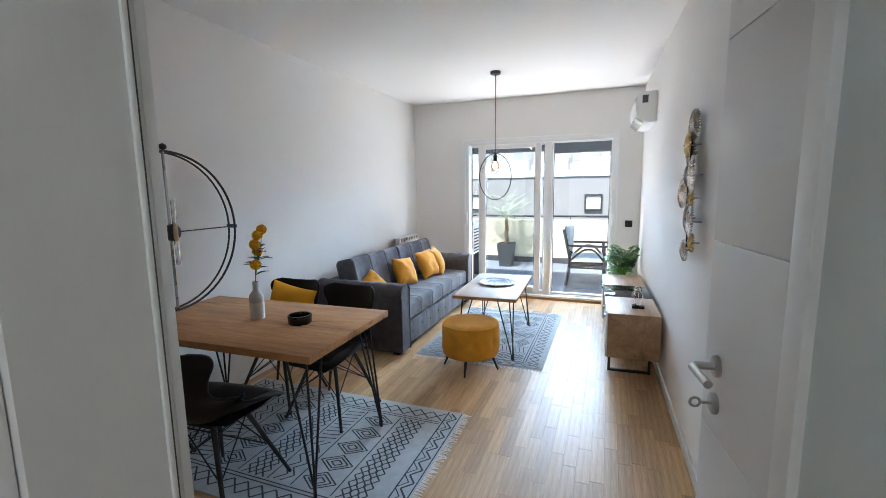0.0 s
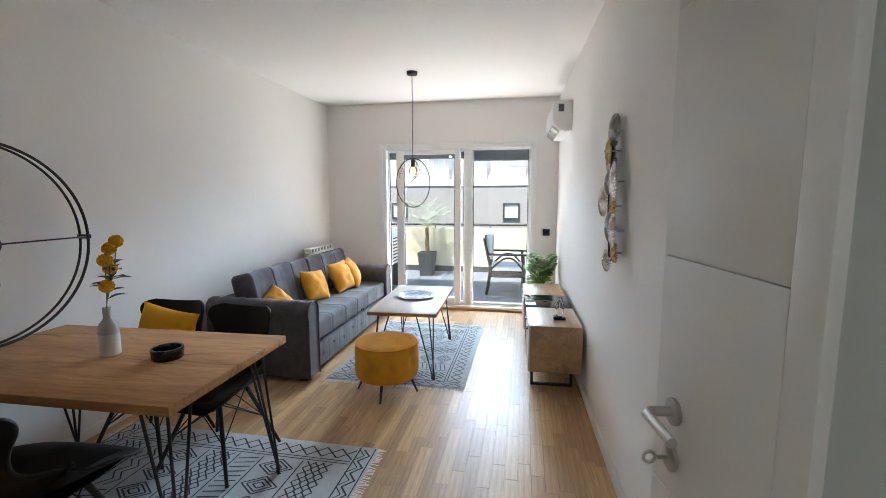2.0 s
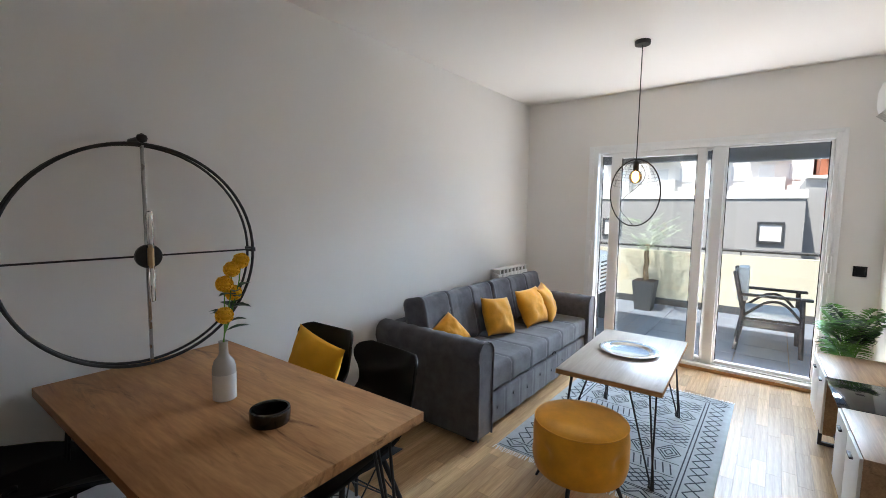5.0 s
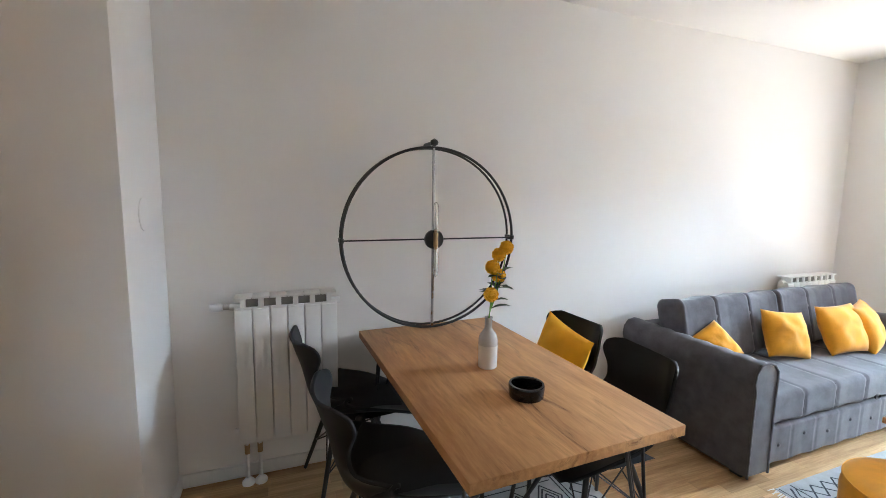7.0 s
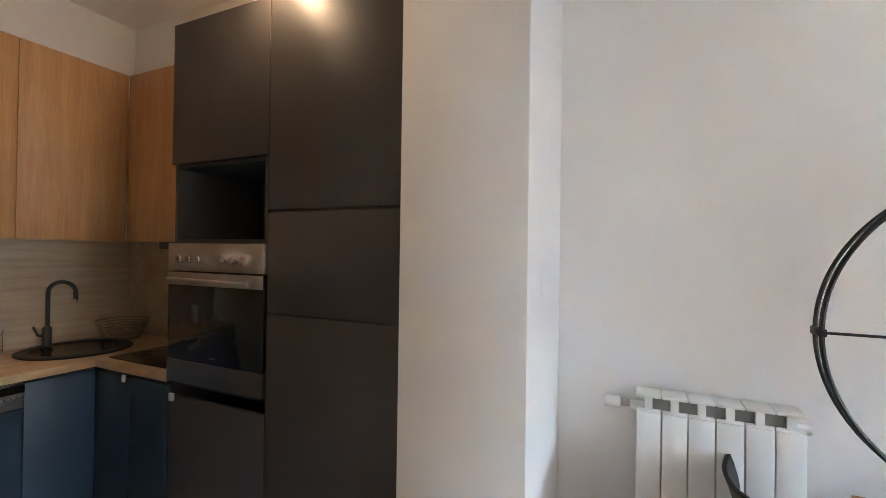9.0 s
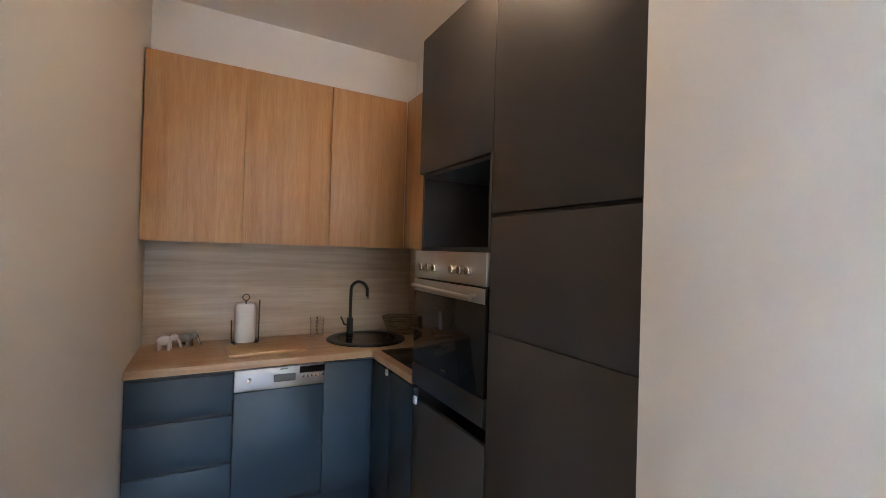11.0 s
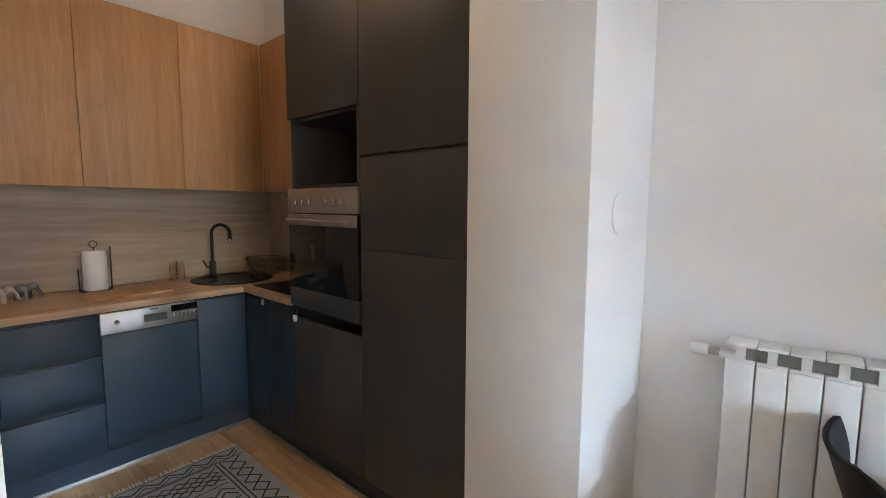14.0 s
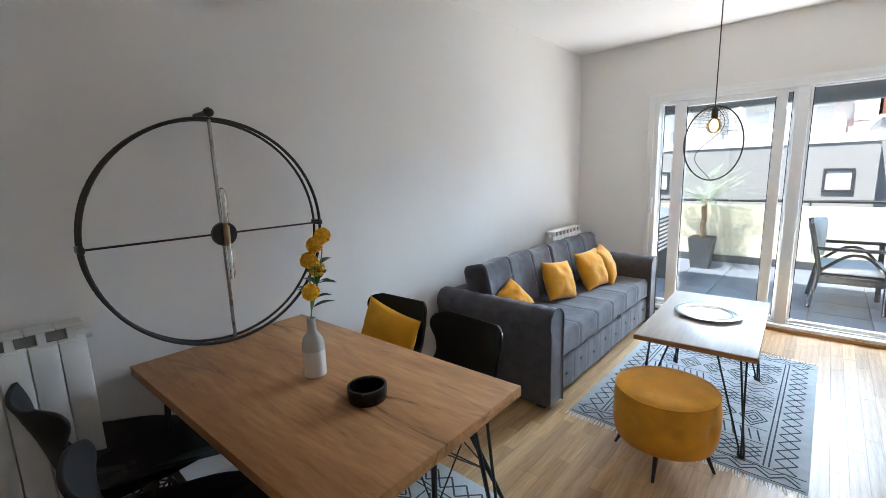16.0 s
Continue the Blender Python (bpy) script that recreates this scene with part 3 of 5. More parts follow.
for y in seams:
    part("piping", tube([(-0.57, y, 0.436), (-0.04, y, 0.436), (-0.014, y, 0.428), (-0.005, y, 0.40), (-0.005, y, 0.29)], 0.0045, 6), SOFA, seat)
part("pull_ring", tube(circle((0.018, SL / 2 + 0.1, 0.30), 0.028, "x", 20, 0.014), 0.005, 6, True), BLACKM, sofa, "black pull loop")
bw = (SI1 - SI0 + 0.13) / 2
for k in range(2):
    y0 = SI0 - 0.065 + k * bw
    m = Matrix.Translation((-0.44, 0, 0.452)) @ Matrix.Rotation(radians(-14), 4, "Y")
    bc = part("back_cushion", channel_pad(-0.21, 0.0, 0.0, 0.418, y0 + 0.002, y0 + bw - 0.002, [y0 + bw / 3, y0 + 2 * bw / 3], 0.05, 0.011, m=m, puff=0.014), SOFA, sofa, angle=70)
    for j in (1, 2):
        for zz in (0.14, 0.28):
            part("button", lathe([(0.012, 0.0), (0.009, 0.006), (0.0, 0.008)], 12, m=m @ Matrix.Translation((-0.012, y0 + bw * j / 3, zz)) @ Matrix.Rotation(radians(90), 4, "Y")), SOFA, bc)
part("back_frame", box(-SD + 0.0, -SD + 0.10, 0.02, SL - 0.02, 0.03, 0.615, 0.02, 3), SOFA, sofa)


def sofa_arm(y0, y1, out):
    prof = [(y0, 0.03), (y0, 0.50), (y0 - 0.012, 0.545), (y0 - 0.004, 0.60), (y0 + 0.03, 0.638), (y0 + 0.085, 0.648), (y1 - 0.035, 0.635), (y1 - 0.002, 0.60), (y1 + 0.004, 0.55), (y1, 0.50), (y1, 0.03)]
    if out < 0:
        prof = [(y0 + y1 - a, z) for a, z in prof][::-1]
    b = bmesh.new()
    n = 22
    rings = []
    for i in range(n + 1):
        x = -SD + 0.02 + (SD - 0.0) * i / n
        k = 1.0 if i < n else 0.965
        wav = 0.004 * math.sin(i * 2.1)
        rings.append([b.verts.new((x, (a - (y0 + y1) / 2) * k + (y0 + y1) / 2, (z - 0.3) * k + 0.3 + (wav if z > 0.5 else 0))) for a, z in prof])
    for r0, r1 in zip(rings, rings[1:]):
        for k in range(len(prof) - 1):
            b.faces.new((r0[k], r0[k + 1], r1[k + 1], r1[k]))
        b.faces.new((r0[-1], r0[0], r1[0], r1[-1]))
    b.faces.new(rings[0])
    b.faces.new(rings[-1][::-1])
    bmesh.ops.recalc_face_normals(b, faces=b.faces)
    arm = part("armrest", b, SOFA, sofa, "rolled armrest", angle=50)
    pts = [(0.021, a, z) for a, z in prof]
    part("piping", tube(pts, 0.007, 8), SOFA, arm)


sofa_arm(0.0, 0.16, 1)
sofa_arm(SL - 0.16, SL, -1)
for x, y in ((-0.06, 0.06), (-0.06, SL - 0.06), (-0.84, 0.06), (-0.84, SL - 0.06)):
    part("foot", box(x - 0.03, x + 0.03, y - 0.03, y + 0.03, 0, 0.032), BLACKP, sofa)


def pillow(name, label, material, w, h, t, m, category="cushion", group=""):
    def top(s):
        def fn(a, c):
            u, v = 2 * a - 1, 2 * c - 1
            k = max(0.0, (1 - abs(u) ** 2.6) * (1 - abs(v) ** 2.6)) ** 0.55
            pinch = 1 - 0.07 * (1 - abs(v) ** 2) * abs(u) ** 3
            pinchv = 1 - 0.07 * (1 - abs(u) ** 2) * abs(v) ** 3
            fold = 0.012 * noise.noise(Vector((2.2 * u + w * 40, 2.2 * v, 3.0 * s))) * k + 0.004 * noise.noise(Vector((7 * u, 5 * v + w * 30, s))) * k
            return (u * w / 2 * pinch, v * h / 2 * pinchv, s * (t / 2 * k + fold + 0.001))
        return fn
    b = grid(top(1), 22, 22)
    grid(top(-1), 22, 22, bm=b, flip=True)
    bmesh.ops.remove_doubles(b, verts=b.verts, dist=0.003)
    ob = part(name, b, material, angle=80)
    ob.matrix_basis = m
    return tagged(ob, label, category, group)


# cushions on the sofa: (along the sofa, out from the wall, height, lean, turn, size)
for x, y, z, lean, turn, roll, w in ((-1.735, 4.48, 0.565, 56, 66, 32, 0.25), (-1.685, 5.08, 0.595, 66, 78, -6, 0.315), (-1.625, 5.58, 0.60, 66, 82, 2, 0.34), (-1.615, 5.86, 0.595, 66, 108, 4, 0.34)):
    pillow("sofa_cushion", "mustard yellow velvet cushion leaning on the sofa back", YELLOW, w, w, 0.15, pose(x, y, z, 0, 0, turn) @ pose(0, 0, 0, lean, 0, 0) @ pose(0, 0, 0, 0, 0, roll), group="sofa cushions")


# ---- tables ----
def hairpin(parent, x, y, top, dx, dy, rods, r=0.006):
    foot = Vector((x + dx * 0.02, y + dy * 0.02, 0.012))
    b = bmesh.new()
    tops = [(x - dx * 0.12, y), (x, y - dy * 0.12), (x - dx * 0.02, y - dy * 0.02)][:rods]
    for k, (tx, ty) in enumerate(tops):
        off = Vector((0.012 * (k - 1), 0.012 * (1 - k), 0))
        tube([(tx, ty, top), foot + off + Vector((0, 0, 0.03)), foot + off], r, 8, bm=b)
    tube([foot + Vector((-0.013, 0.013, -0.003)), foot + Vector((0.013, -0.013, -0.003))], 0.0085, 8, bm=b)
    leg = part("leg", b, BLACKM, parent, "black hairpin leg")
    pl = box(min(x, x - dx * 0.15), max(x, x - dx * 0.15), min(y, y - dy * 0.15), max(y, y - dy * 0.15), top - 0.004, top)
    part("mounting_plate", pl, BLACKM, leg)


dt = thing("dining_table", "oak-topped dining table on black hairpin legs", "table", (-1.516, 2.745, 0), 1.8)
TX, TY = 0.67, 0.392
part("tabletop", box(-TX, TX, -TY, TY, 0.71, 0.747, 0.002), TABLE, dt)
for sx in (-1, 1):
    for sy in (-1, 1):
        hairpin(dt, sx * (TX - 0.07), sy * (TY - 0.07), 0.709, sx, sy, 3)

ct = thing("coffee_table", "oak coffee table on black hairpin legs, its top paled by painted sheen", "table", (-0.611, 4.902, 0), 2.2)
CX, CY = 0.28, 0.53
# thin top layer carries the painted sheen, the edge keeps the brown oak
top = part("tabletop", box(-CX, CX, -CY, CY, 0.5525, 0.556, 0.001), SHEENTOP, ct, "oak table surface with daylight sheen in its pale colour")
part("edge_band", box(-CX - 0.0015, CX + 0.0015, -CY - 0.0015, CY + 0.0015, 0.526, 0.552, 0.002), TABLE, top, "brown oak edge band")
for sx in (-1, 1):
    for sy in (-1, 1):
        hairpin(ct, sx * (CX - 0.05), sy * (CY - 0.05), 0.525, sx, sy, 3, 0.005)

tray = lathe([(0.0, 0.004), (0.11, 0.004), (0.118, 0.006), (0.128, 0.014), (0.17, 0.018), (0.174, 0.016), (0.13, 0.008), (0.12, 0.0), (0.0, 0.0)], 48, caps=False)
tr = tagged(part("serving_tray", tray, TRAYM), "round polished silver tray with a wide rim", "tray")
tr.matrix_basis = pose(-0.622, 4.955, 0.5565) @ Matrix.Scale(1.07, 4)

# ---- pouf ----
pf = thing("pouf", "round mustard velvet pouf on thin black legs", "pouf", (-0.648, 4.178, 0))
def pouf_side(a, c):
    th = 2 * math.pi * a
    z = 0.135 + 0.252 * c
    r = 0.238 - 0.012 * abs(2 * c - 1) ** 4 + 0.006 * math.sin(math.pi * c)
    for k in range(8):
        for zz in (0.27,):
            d = math.hypot(0.24 * ((th - (k + 0.5) * math.pi / 4 + math.pi) % (2 * math.pi) - math.pi), z - zz)
            r -= 0.020 * math.exp(-(d / 0.035) ** 2)
    return (r * math.cos(th), r * math.sin(th), z)
b = grid(pouf_side, 96, 16)
bmesh.ops.remove_doubles(b, verts=b.verts, dist=0.0005)
lathe([(0.0, 0.136), (0.226, 0.136)], 48, bm=b, caps=False)
part("body", b, YELLOW, pf, angle=60)
part("top_cushion", lathe([(0.0, 0.416), (0.08, 0.415), (0.15, 0.411), (0.20, 0.402), (0.228, 0.392), (0.234, 0.386), (0.22, 0.381)], 64, caps=False), YELLOW, pf, angle=60)
part("piping", tube(circle((0, 0, 0.386), 0.233, "z", 64), 0.004, 6, True), YELLOW, pf)
for k in range(4):
    a = radians(-85 + 90 * k)
    part("leg", tube([(0.17 * math.cos(a), 0.17 * math.sin(a), 0.137), (0.23 * math.cos(a), 0.23 * math.sin(a), 0.0)], 0.013, 12, r1=0.007), BLACKM, pf)


# ---- dining chairs ----
def dining_chair(loc, rz, label):
    ch = thing("dining_chair", label, "chair", loc, rz, "chairs round the dining table")
    prof = spline([(0.275, 0.395, 0.16, -0.012), (0.255, 0.428, 0.205, -0.005), (0.14, 0.434, 0.237, 0.03), (-0.02, 0.425, 0.245, 0.07), (-0.11, 0.43, 0.24, 0.10), (-0.165, 0.465, 0.232, 0.125), (-0.195, 0.53, 0.212, 0.11), (-0.212, 0.60, 0.185, 0.045), (-0.228, 0.665, 0.188, 0.045), (-0.248, 0.725, 0.212, 0.07), (-0.264, 0.775, 0.205, 0.075), (-0.275, 0.803, 0.15, 0.075)], 40)
    def shell(a, c):
        i = min(int(c * 40), 40)
        y, z, hw, curl = prof[i]
        j, k = max(i - 1, 0), min(i + 1, 40)
        ty, tz = prof[k][0] - prof[j][0], prof[k][1] - prof[j][1]
        ln = math.hypot(ty, tz) or 1
        ny, nz = tz / ln, -ty / ln
        u = 2 * a - 1
        x = hw * math.sin(u * math.pi / 2 * 0.92) / math.sin(math.pi / 2 * 0.92)
        e = curl * (abs(x) / 0.21) ** 2.2
        return (x, y + ny * e, z + nz * e)
    sh = part("shell", grid(shell, 18, 40), BLACKP, ch, "glossy black moulded seat shell", angle=80)
    thicken(sh, 0.013)
    def pad(a, c):
        u, v = 2 * a - 1, 2 * c - 1
        k = max(0, (1 - abs(u) ** 4) * (1 - abs(v) ** 4)) ** 0.5
        return (0.205 * u * (1 - 0.12 * max(0, v)), 0.06 + 0.185 * v, 0.431 + 0.022 * k + 0.02 * abs(u) ** 3 * (1 - v) / 2)
    part("seat_pad", grid(pad, 12, 12), LEATHER, ch, "black padded seat", angle=80)
    part("mount", box(-0.09, 0.09, -0.10, 0.10, 0.395, 0.418, 0.004), BLACKM, ch)
    feet = {}
    for sx in (-1, 1):
        for sy in (-1, 1):
            top, foot = Vector((sx * 0.085, sy * 0.095, 0.40)), Vector((sx * 0.225, sy * 0.215 + 0.015, 0.0))
            feet[sx, sy] = (top, foot)
            part("leg", tube([top, top.lerp(foot, 0.5), foot], 0.013, 10, r1=0.009), BLACKM, ch)
    for a, c in (((-1, -1), (1, 1)), ((1, -1), (-1, 1)), ((-1, -1), (-1, 1)), ((1, -1), (1, 1)), ((-1, -1), (1, -1)), ((-1, 1), (1, 1))):
        p, q = feet[a][0].lerp(feet[a][1], 0.55), feet[c][0].lerp(feet[c][1], 0.05)
        part("brace", tube([p, q], 0.0035, 6), BLACKM, ch)
        p, q = feet[a][0].lerp(feet[a][1], 0.05), feet[c][0].lerp(feet[c][1], 0.55)
        part("brace", tube([p, q], 0.0035, 6), BLACKM, ch)
    return ch


CHAIR = "black moulded dining chair on black braced metal legs"
c0 = dining_chair((-1.985, 2.255, 0.0095), 4, CHAIR)
copy_thing(c0, pose(-1.355, 2.305, 0.0095, 0, 0, 3))
copy_thing(c0, pose(-1.775, 3.235, 0.0095, 0, 0, 183))
copy_thing(c0, pose(-1.30, 3.19, 0.0095, 0, 0, 176))
pillow("chair_cushion", "bright yellow square cushion on a dining chair", YELLOWC, 0.40, 0.36, 0.12, pose(-1.765, 3.33, 0.63, 0, 0, 180) @ pose(0, 0, 0, 104, 0, 0) @ pose(0, 0, 0, 0, 0, 9))

# ---- rugs ----
def rug(name, label, x0, x1, y0, y1, along):
    """A woven rug with zigzag rows; along: the axis of its length, fringes at both ends."""
    L, W = (x1 - x0, y1 - y0) if along == "x" else (y1 - y0, x1 - x0)
    th = thing(name, label, "rug", ((x0 + x1) / 2, (y0 + y1) / 2, 0), 0 if along == "x" else 90)
    part("body", box(-L / 2, L / 2, -W / 2, W / 2, 0.0003, 0.008, 0.003), RUG, th)
    b = bmesh.new()
    Z = 0.0092

    def strip(p, q, w=0.009):
        p, q = Vector((*p, 0)), Vector((*q, 0))
        d = (q - p)
        s = Vector((-d.y, d.x, 0)).normalized() * w / 2
        vs = [b.verts.new((v.x, v.y, Z)) for v in (p + s, p - s, q - s, q + s)]
        b.faces.new(vs)

    def zig(u, amp, step, v0=-W / 2 + 0.03, v1=W / 2 - 0.03, w=0.010):
        n = max(2, round((v1 - v0) / step))
        pts = [(u + (amp if i % 2 else -amp), v0 + (v1 - v0) * i / n) for i in range(n + 1)]
        for p, q in zip(pts, pts[1:]):
            strip(p, q, w)

    def bars(u0, u1, v0, v1, n, slope):
        for i in range(n):
            v = v0 + (v1 - v0) * (i + 0.5) / n
            strip((u0, v - slope), (u1, v + slope), 0.008)

    rnd = random.Random(len(label))
    e = 0.10
    for end in (-1, 1):
        u = end * (L / 2 - 0.05)
        zig(u, 0.024, 0.055)
        zig(u - end * 0.03, 0.024, 0.055, w=0.006)
        strip((end * (L / 2 - 0.012), -W / 2 + 0.01), (end * (L / 2 - 0.012), W / 2 - 0.01), 0.007)
        strip((end * (L / 2 - e), -W / 2 + 0.01), (end * (L / 2 - e), W / 2 - 0.01), 0.008)
    u0, u1 = -L / 2 + e + 0.012, L / 2 - e - 0.012
    c = min(0.14, W * 0.16)

    def zigu(v, amp, step, a, b2, w=0.009):
        n = max(2, round((b2 - a) / step))
        pts = [(a + (b2 - a) * i / n, v + (amp if i % 2 else -amp)) for i in range(n + 1)]
        for p, q in zip(pts, pts[1:]):
            strip(p, q, w)

    for side in (-1, 1):
        v = side * (W / 2 - 0.02 - c / 2)
        zigu(v - 0.022, 0.022, 0.045, u0, u1)
        zigu(v + 0.022, -0.022, 0.045, u0, u1)
        for q in (v - side * (c / 2 - 0.008), v - side * (c / 2 + 0.014)):
            strip((u0, q), (u1, q), 0.007)
    va, vb = -W / 2 + c + 0.05, W / 2 - c - 0.05
    u, i = u0, 0
    while u < u1 - 0.08:
        ln = min((0.20, 0.15, 0.24)[i % 3], u1 - u)
        strip((u, va), (u, vb), 0.007)
        a, b2 = u + 0.02, u + ln - 0.02
        half = (va + vb) / 2
        if i % 3 == 0:
            for q in (0.22, 0.5, 0.78):
                zig(a + (b2 - a) * q, 0.028, 0.06, va, vb, 0.008)
                zig(a + (b2 - a) * q, -0.028, 0.06, va, vb, 0.008)
        elif i % 3 == 1:
            lo, hi = ((va, half), (half, vb))[i // 3 % 2], ((half, vb), (va, half))[i // 3 % 2]
            bars(a, b2, lo[0] + 0.01, lo[1] - 0.01, 9, 0.012)
            for q in (0.3, 0.7):
                zig(a + (b2 - a) * q, 0.024, 0.05, hi[0] + 0.01, hi[1], 0.008)
        else:
            n = 5
            for j in range(n):
                v0, v1 = va + (vb - va) * j / n + 0.008, va + (vb - va) * (j + 1) / n - 0.008
                for f in (0.35, 0.7, 1.0):
                    mu, mv, hu, hv = (a + b2) / 2, (v0 + v1) / 2, (b2 - a) / 2 * f, (v1 - v0) / 2 * f
                    for p, q in (((mu - hu, mv), (mu, mv + hv)), ((mu, mv + hv), (mu + hu, mv)), ((mu + hu, mv), (mu, mv - hv)), ((mu, mv - hv), (mu - hu, mv))):
                        strip(p, q, 0.008)
        u += ln
        i += 1
    part("woven_pattern", b, RUGD, th, "charcoal zigzag and lozenge pattern", smooth=False)
    for end in (-1, 1):
        f = bmesh.new()
        v = -W / 2
        while v < W / 2:
            le = 0.035 + rnd.random() * 0.02
            sk = rnd.uniform(-0.012, 0.012)
            x = end * L / 2
            vs = [f.verts.new(p) for p in ((x, v, 0.005), (x, v + 0.008, 0.005), (x + end * le, v + 0.006 + sk, 0.002), (x + end * le, v + 0.001 + sk, 0.002))]
            f.faces.new(vs if end < 0 else vs[::-1])
            v += 0.0115
        part("fringe", f, FRINGE, th, "short frayed cream fringe", smooth=False)["kind"] = "stuff"
    return th


rug("living_rug", "pale grey woven rug with charcoal zigzags by the sofa", -1.205, -0.075, 4.285, 5.93, "y")
rug("dining_rug", "pale grey woven rug with charcoal zigzags under the dining table", -2.12, -0.455, 2.27, 3.415, "x")
rug("kitchen_rug", "small pale woven rug with charcoal zigzags before the units", -1.555, -0.71, -0.555, 0.73, "y")

# ---- things on the dining table ----
vase = thing("vase", "bottle-shaped vase, white below and grey above, with yellow flowers", "vase", (-1.505, 2.765, 0.7475))
part("body", lathe([(0.0, 0.0), (0.037, 0.0), (0.041, 0.004), (0.0415, 0.10)], 32, caps=False), CERAM, vase)
part("neck", lathe([(0.0415, 0.1002), (0.0405, 0.125), (0.035, 0.145), (0.022, 0.162), (0.0165, 0.172), (0.0155, 0.212), (0.0175, 0.22), (0.0145, 0.22), (0.0135, 0.175)], 32, caps=False), CERAMG, vase, "grey glazed shoulder and neck")
rnd = random.Random(4)


def pompon(c, r):
    b = bmesh.new()
    lathe([(0.001, -r * 0.93), (r * 0.66, -r * 0.66), (r * 0.93, 0), (r * 0.66, r * 0.66), (0.001, r * 0.93)], 12, bm=b, m=Matrix.Translation(c))
    for k in range(240):
        z = 1 - 2 * (k + 0.5) / 240
        a = k * 2.39996
        d = Vector((math.sqrt(1 - z * z) * math.cos(a), math.sqrt(1 - z * z) * math.sin(a), z))
        s = d.orthogonal().normalized()
        s.rotate(Matrix.Rotation(rnd.random() * 6, 3, d))
        t = d.cross(s)
        p = Vector(c)
        q = r * (0.93 + 0.1 * rnd.random())
        vs = [b.verts.new(v) for v in (p + d * q * 0.6 - s * r * 0.09, p + d * q * 0.6 + s * r * 0.09, p + d * q * 0.97 + s * r * 0.12 + t * r * 0.08, p + d * q * 1.03, p + d * q * 0.97 - s * r * 0.12 - t * r * 0.08)]
        b.faces.new(vs)
    return b


def leaf_blade(b, base, tip, width, bend=0.02):
    base, tip = Vector(base), Vector(tip)
    d = tip - base
    s = d.cross(Vector((0, 0, 1)))
    s = s.normalized() if s.length > 1e-5 else Vector((1, 0, 0))
    up = s.cross(d).normalized()
    rows = []
    for k, w in ((0, 0.12), (0.25, 0.8), (0.5, 1.0), (0.75, 0.7), (1, 0.03)):
        c = base + d * k - Vector((0, 0, bend * k * k))
        rows.append([b.verts.new(c - s * width / 2 * w + up * 0.15 * width * w), b.verts.new(c), b.verts.new(c + s * width / 2 * w + up * 0.15 * width * w)])
    for a, c in zip(rows, rows[1:]):
        b.faces.new((a[0], a[1], c[1], c[0]))
        b.faces.new((a[1], a[2], c[2], c[1]))


fl = [(0.0, 0.075, 0.515, 0.030), (0.0, 0.04, 0.485, 0.030), (0.01, 0.006, 0.435, 0.031), (-0.02, 0.053, 0.392, 0.031), (0.01, 0.002, 0.318, 0.032)]
for x, y, z, r in fl:
    st = part("stem", tube(spline([(0, 0, 0.18), (0, 0.004, 0.24), (x * 0.7, y * 0.8, z * 0.8), (x, y, z)], 8), 0.0022, 6), LEAF, vase)
    part("flower", pompon((x, y, z), r), PETAL, st, "yellow pompon flower")
b = bmesh.new()
for k in range(14):
    a = k * 2.4
    z = 0.255 + 0.18 * rnd.random()
    le = 0.06 + 0.03 * rnd.random()
    y0 = 0.03 * (z - 0.235) / 0.1
    leaf_blade(b, (0, y0, z - 0.02), (le * math.cos(a), y0 + le * math.sin(a), z + 0.01), 0.036)
part("leaves", b, LEAFD, vase, "dark green leaves")

at = lathe([(0.0, 0.0), (0.053, 0.0), (0.056, 0.004), (0.058, 0.038), (0.056, 0.043), (0.049, 0.043), (0.047, 0.038), (0.045, 0.012), (0.0, 0.011)], 48, caps=False)
a = tagged(part("ashtray", at, BLACKG), "round shiny black ashtray on the dining table", "ashtray")
a.matrix_basis = pose(-1.21, 2.775, 0.7475) @ Matrix.Scale(1.14, 4)

# ---- ring wall lamp ----
rl = thing("wall_lamp", "black double-ring wall lamp with a clear tube bulb", "lamp", (XL, 2.722, 0.0))
RX, RZ, RR = 0.145, 1.243, 0.486
part("ring", tube(circle((RX, 0, RZ), RR, "x", 96), 0.0075, 8, True), BLACKM, rl)
part("ring", tube(circle((RX - 0.055, 0, RZ), RR, "x", 96), 0.0065, 8, True), BLACKM, rl)
part("vertical_rod", box(RX - 0.006, RX + 0.006, -0.0065, 0.0065, RZ - RR, RZ + RR + 0.03, 0.002), GUNMETAL, rl, "grey metal rod")
part("horizontal_rod", box(RX - 0.005, RX + 0.005, -RR, RR, RZ - 0.004, RZ + 0.004, 0.002), BLACKM, rl)
for y in (-RR, RR):
    part("clamp", box(RX - 0.065, RX + 0.012, y - 0.01, y + 0.01, RZ - 0.012, RZ + 0.012, 0.003), BLACKM, rl)
b = tube([(0.0005, 0, RZ + RR + 0.025), (RX, 0, RZ + RR + 0.025)], 0.011, 10)
lathe([(0.0, -0.022), (0.018, -0.012), (0.022, 0), (0.018, 0.012), (0.0, 0.022)], 16, bm=b, m=Matrix.Translation((RX + 0.005, 0, RZ + RR + 0.025)), caps=False)
part("wall_bracket", b, BLACKM, rl)
b = lathe([(0.052, 0.0), (0.052, 0.018), (0.048, 0.022)], 32, m=Matrix.Translation((RX + 0.008, 0, RZ)) @ Matrix.Rotation(radians(90), 4, "Y"))
part("hub", b, BLACKM, rl)
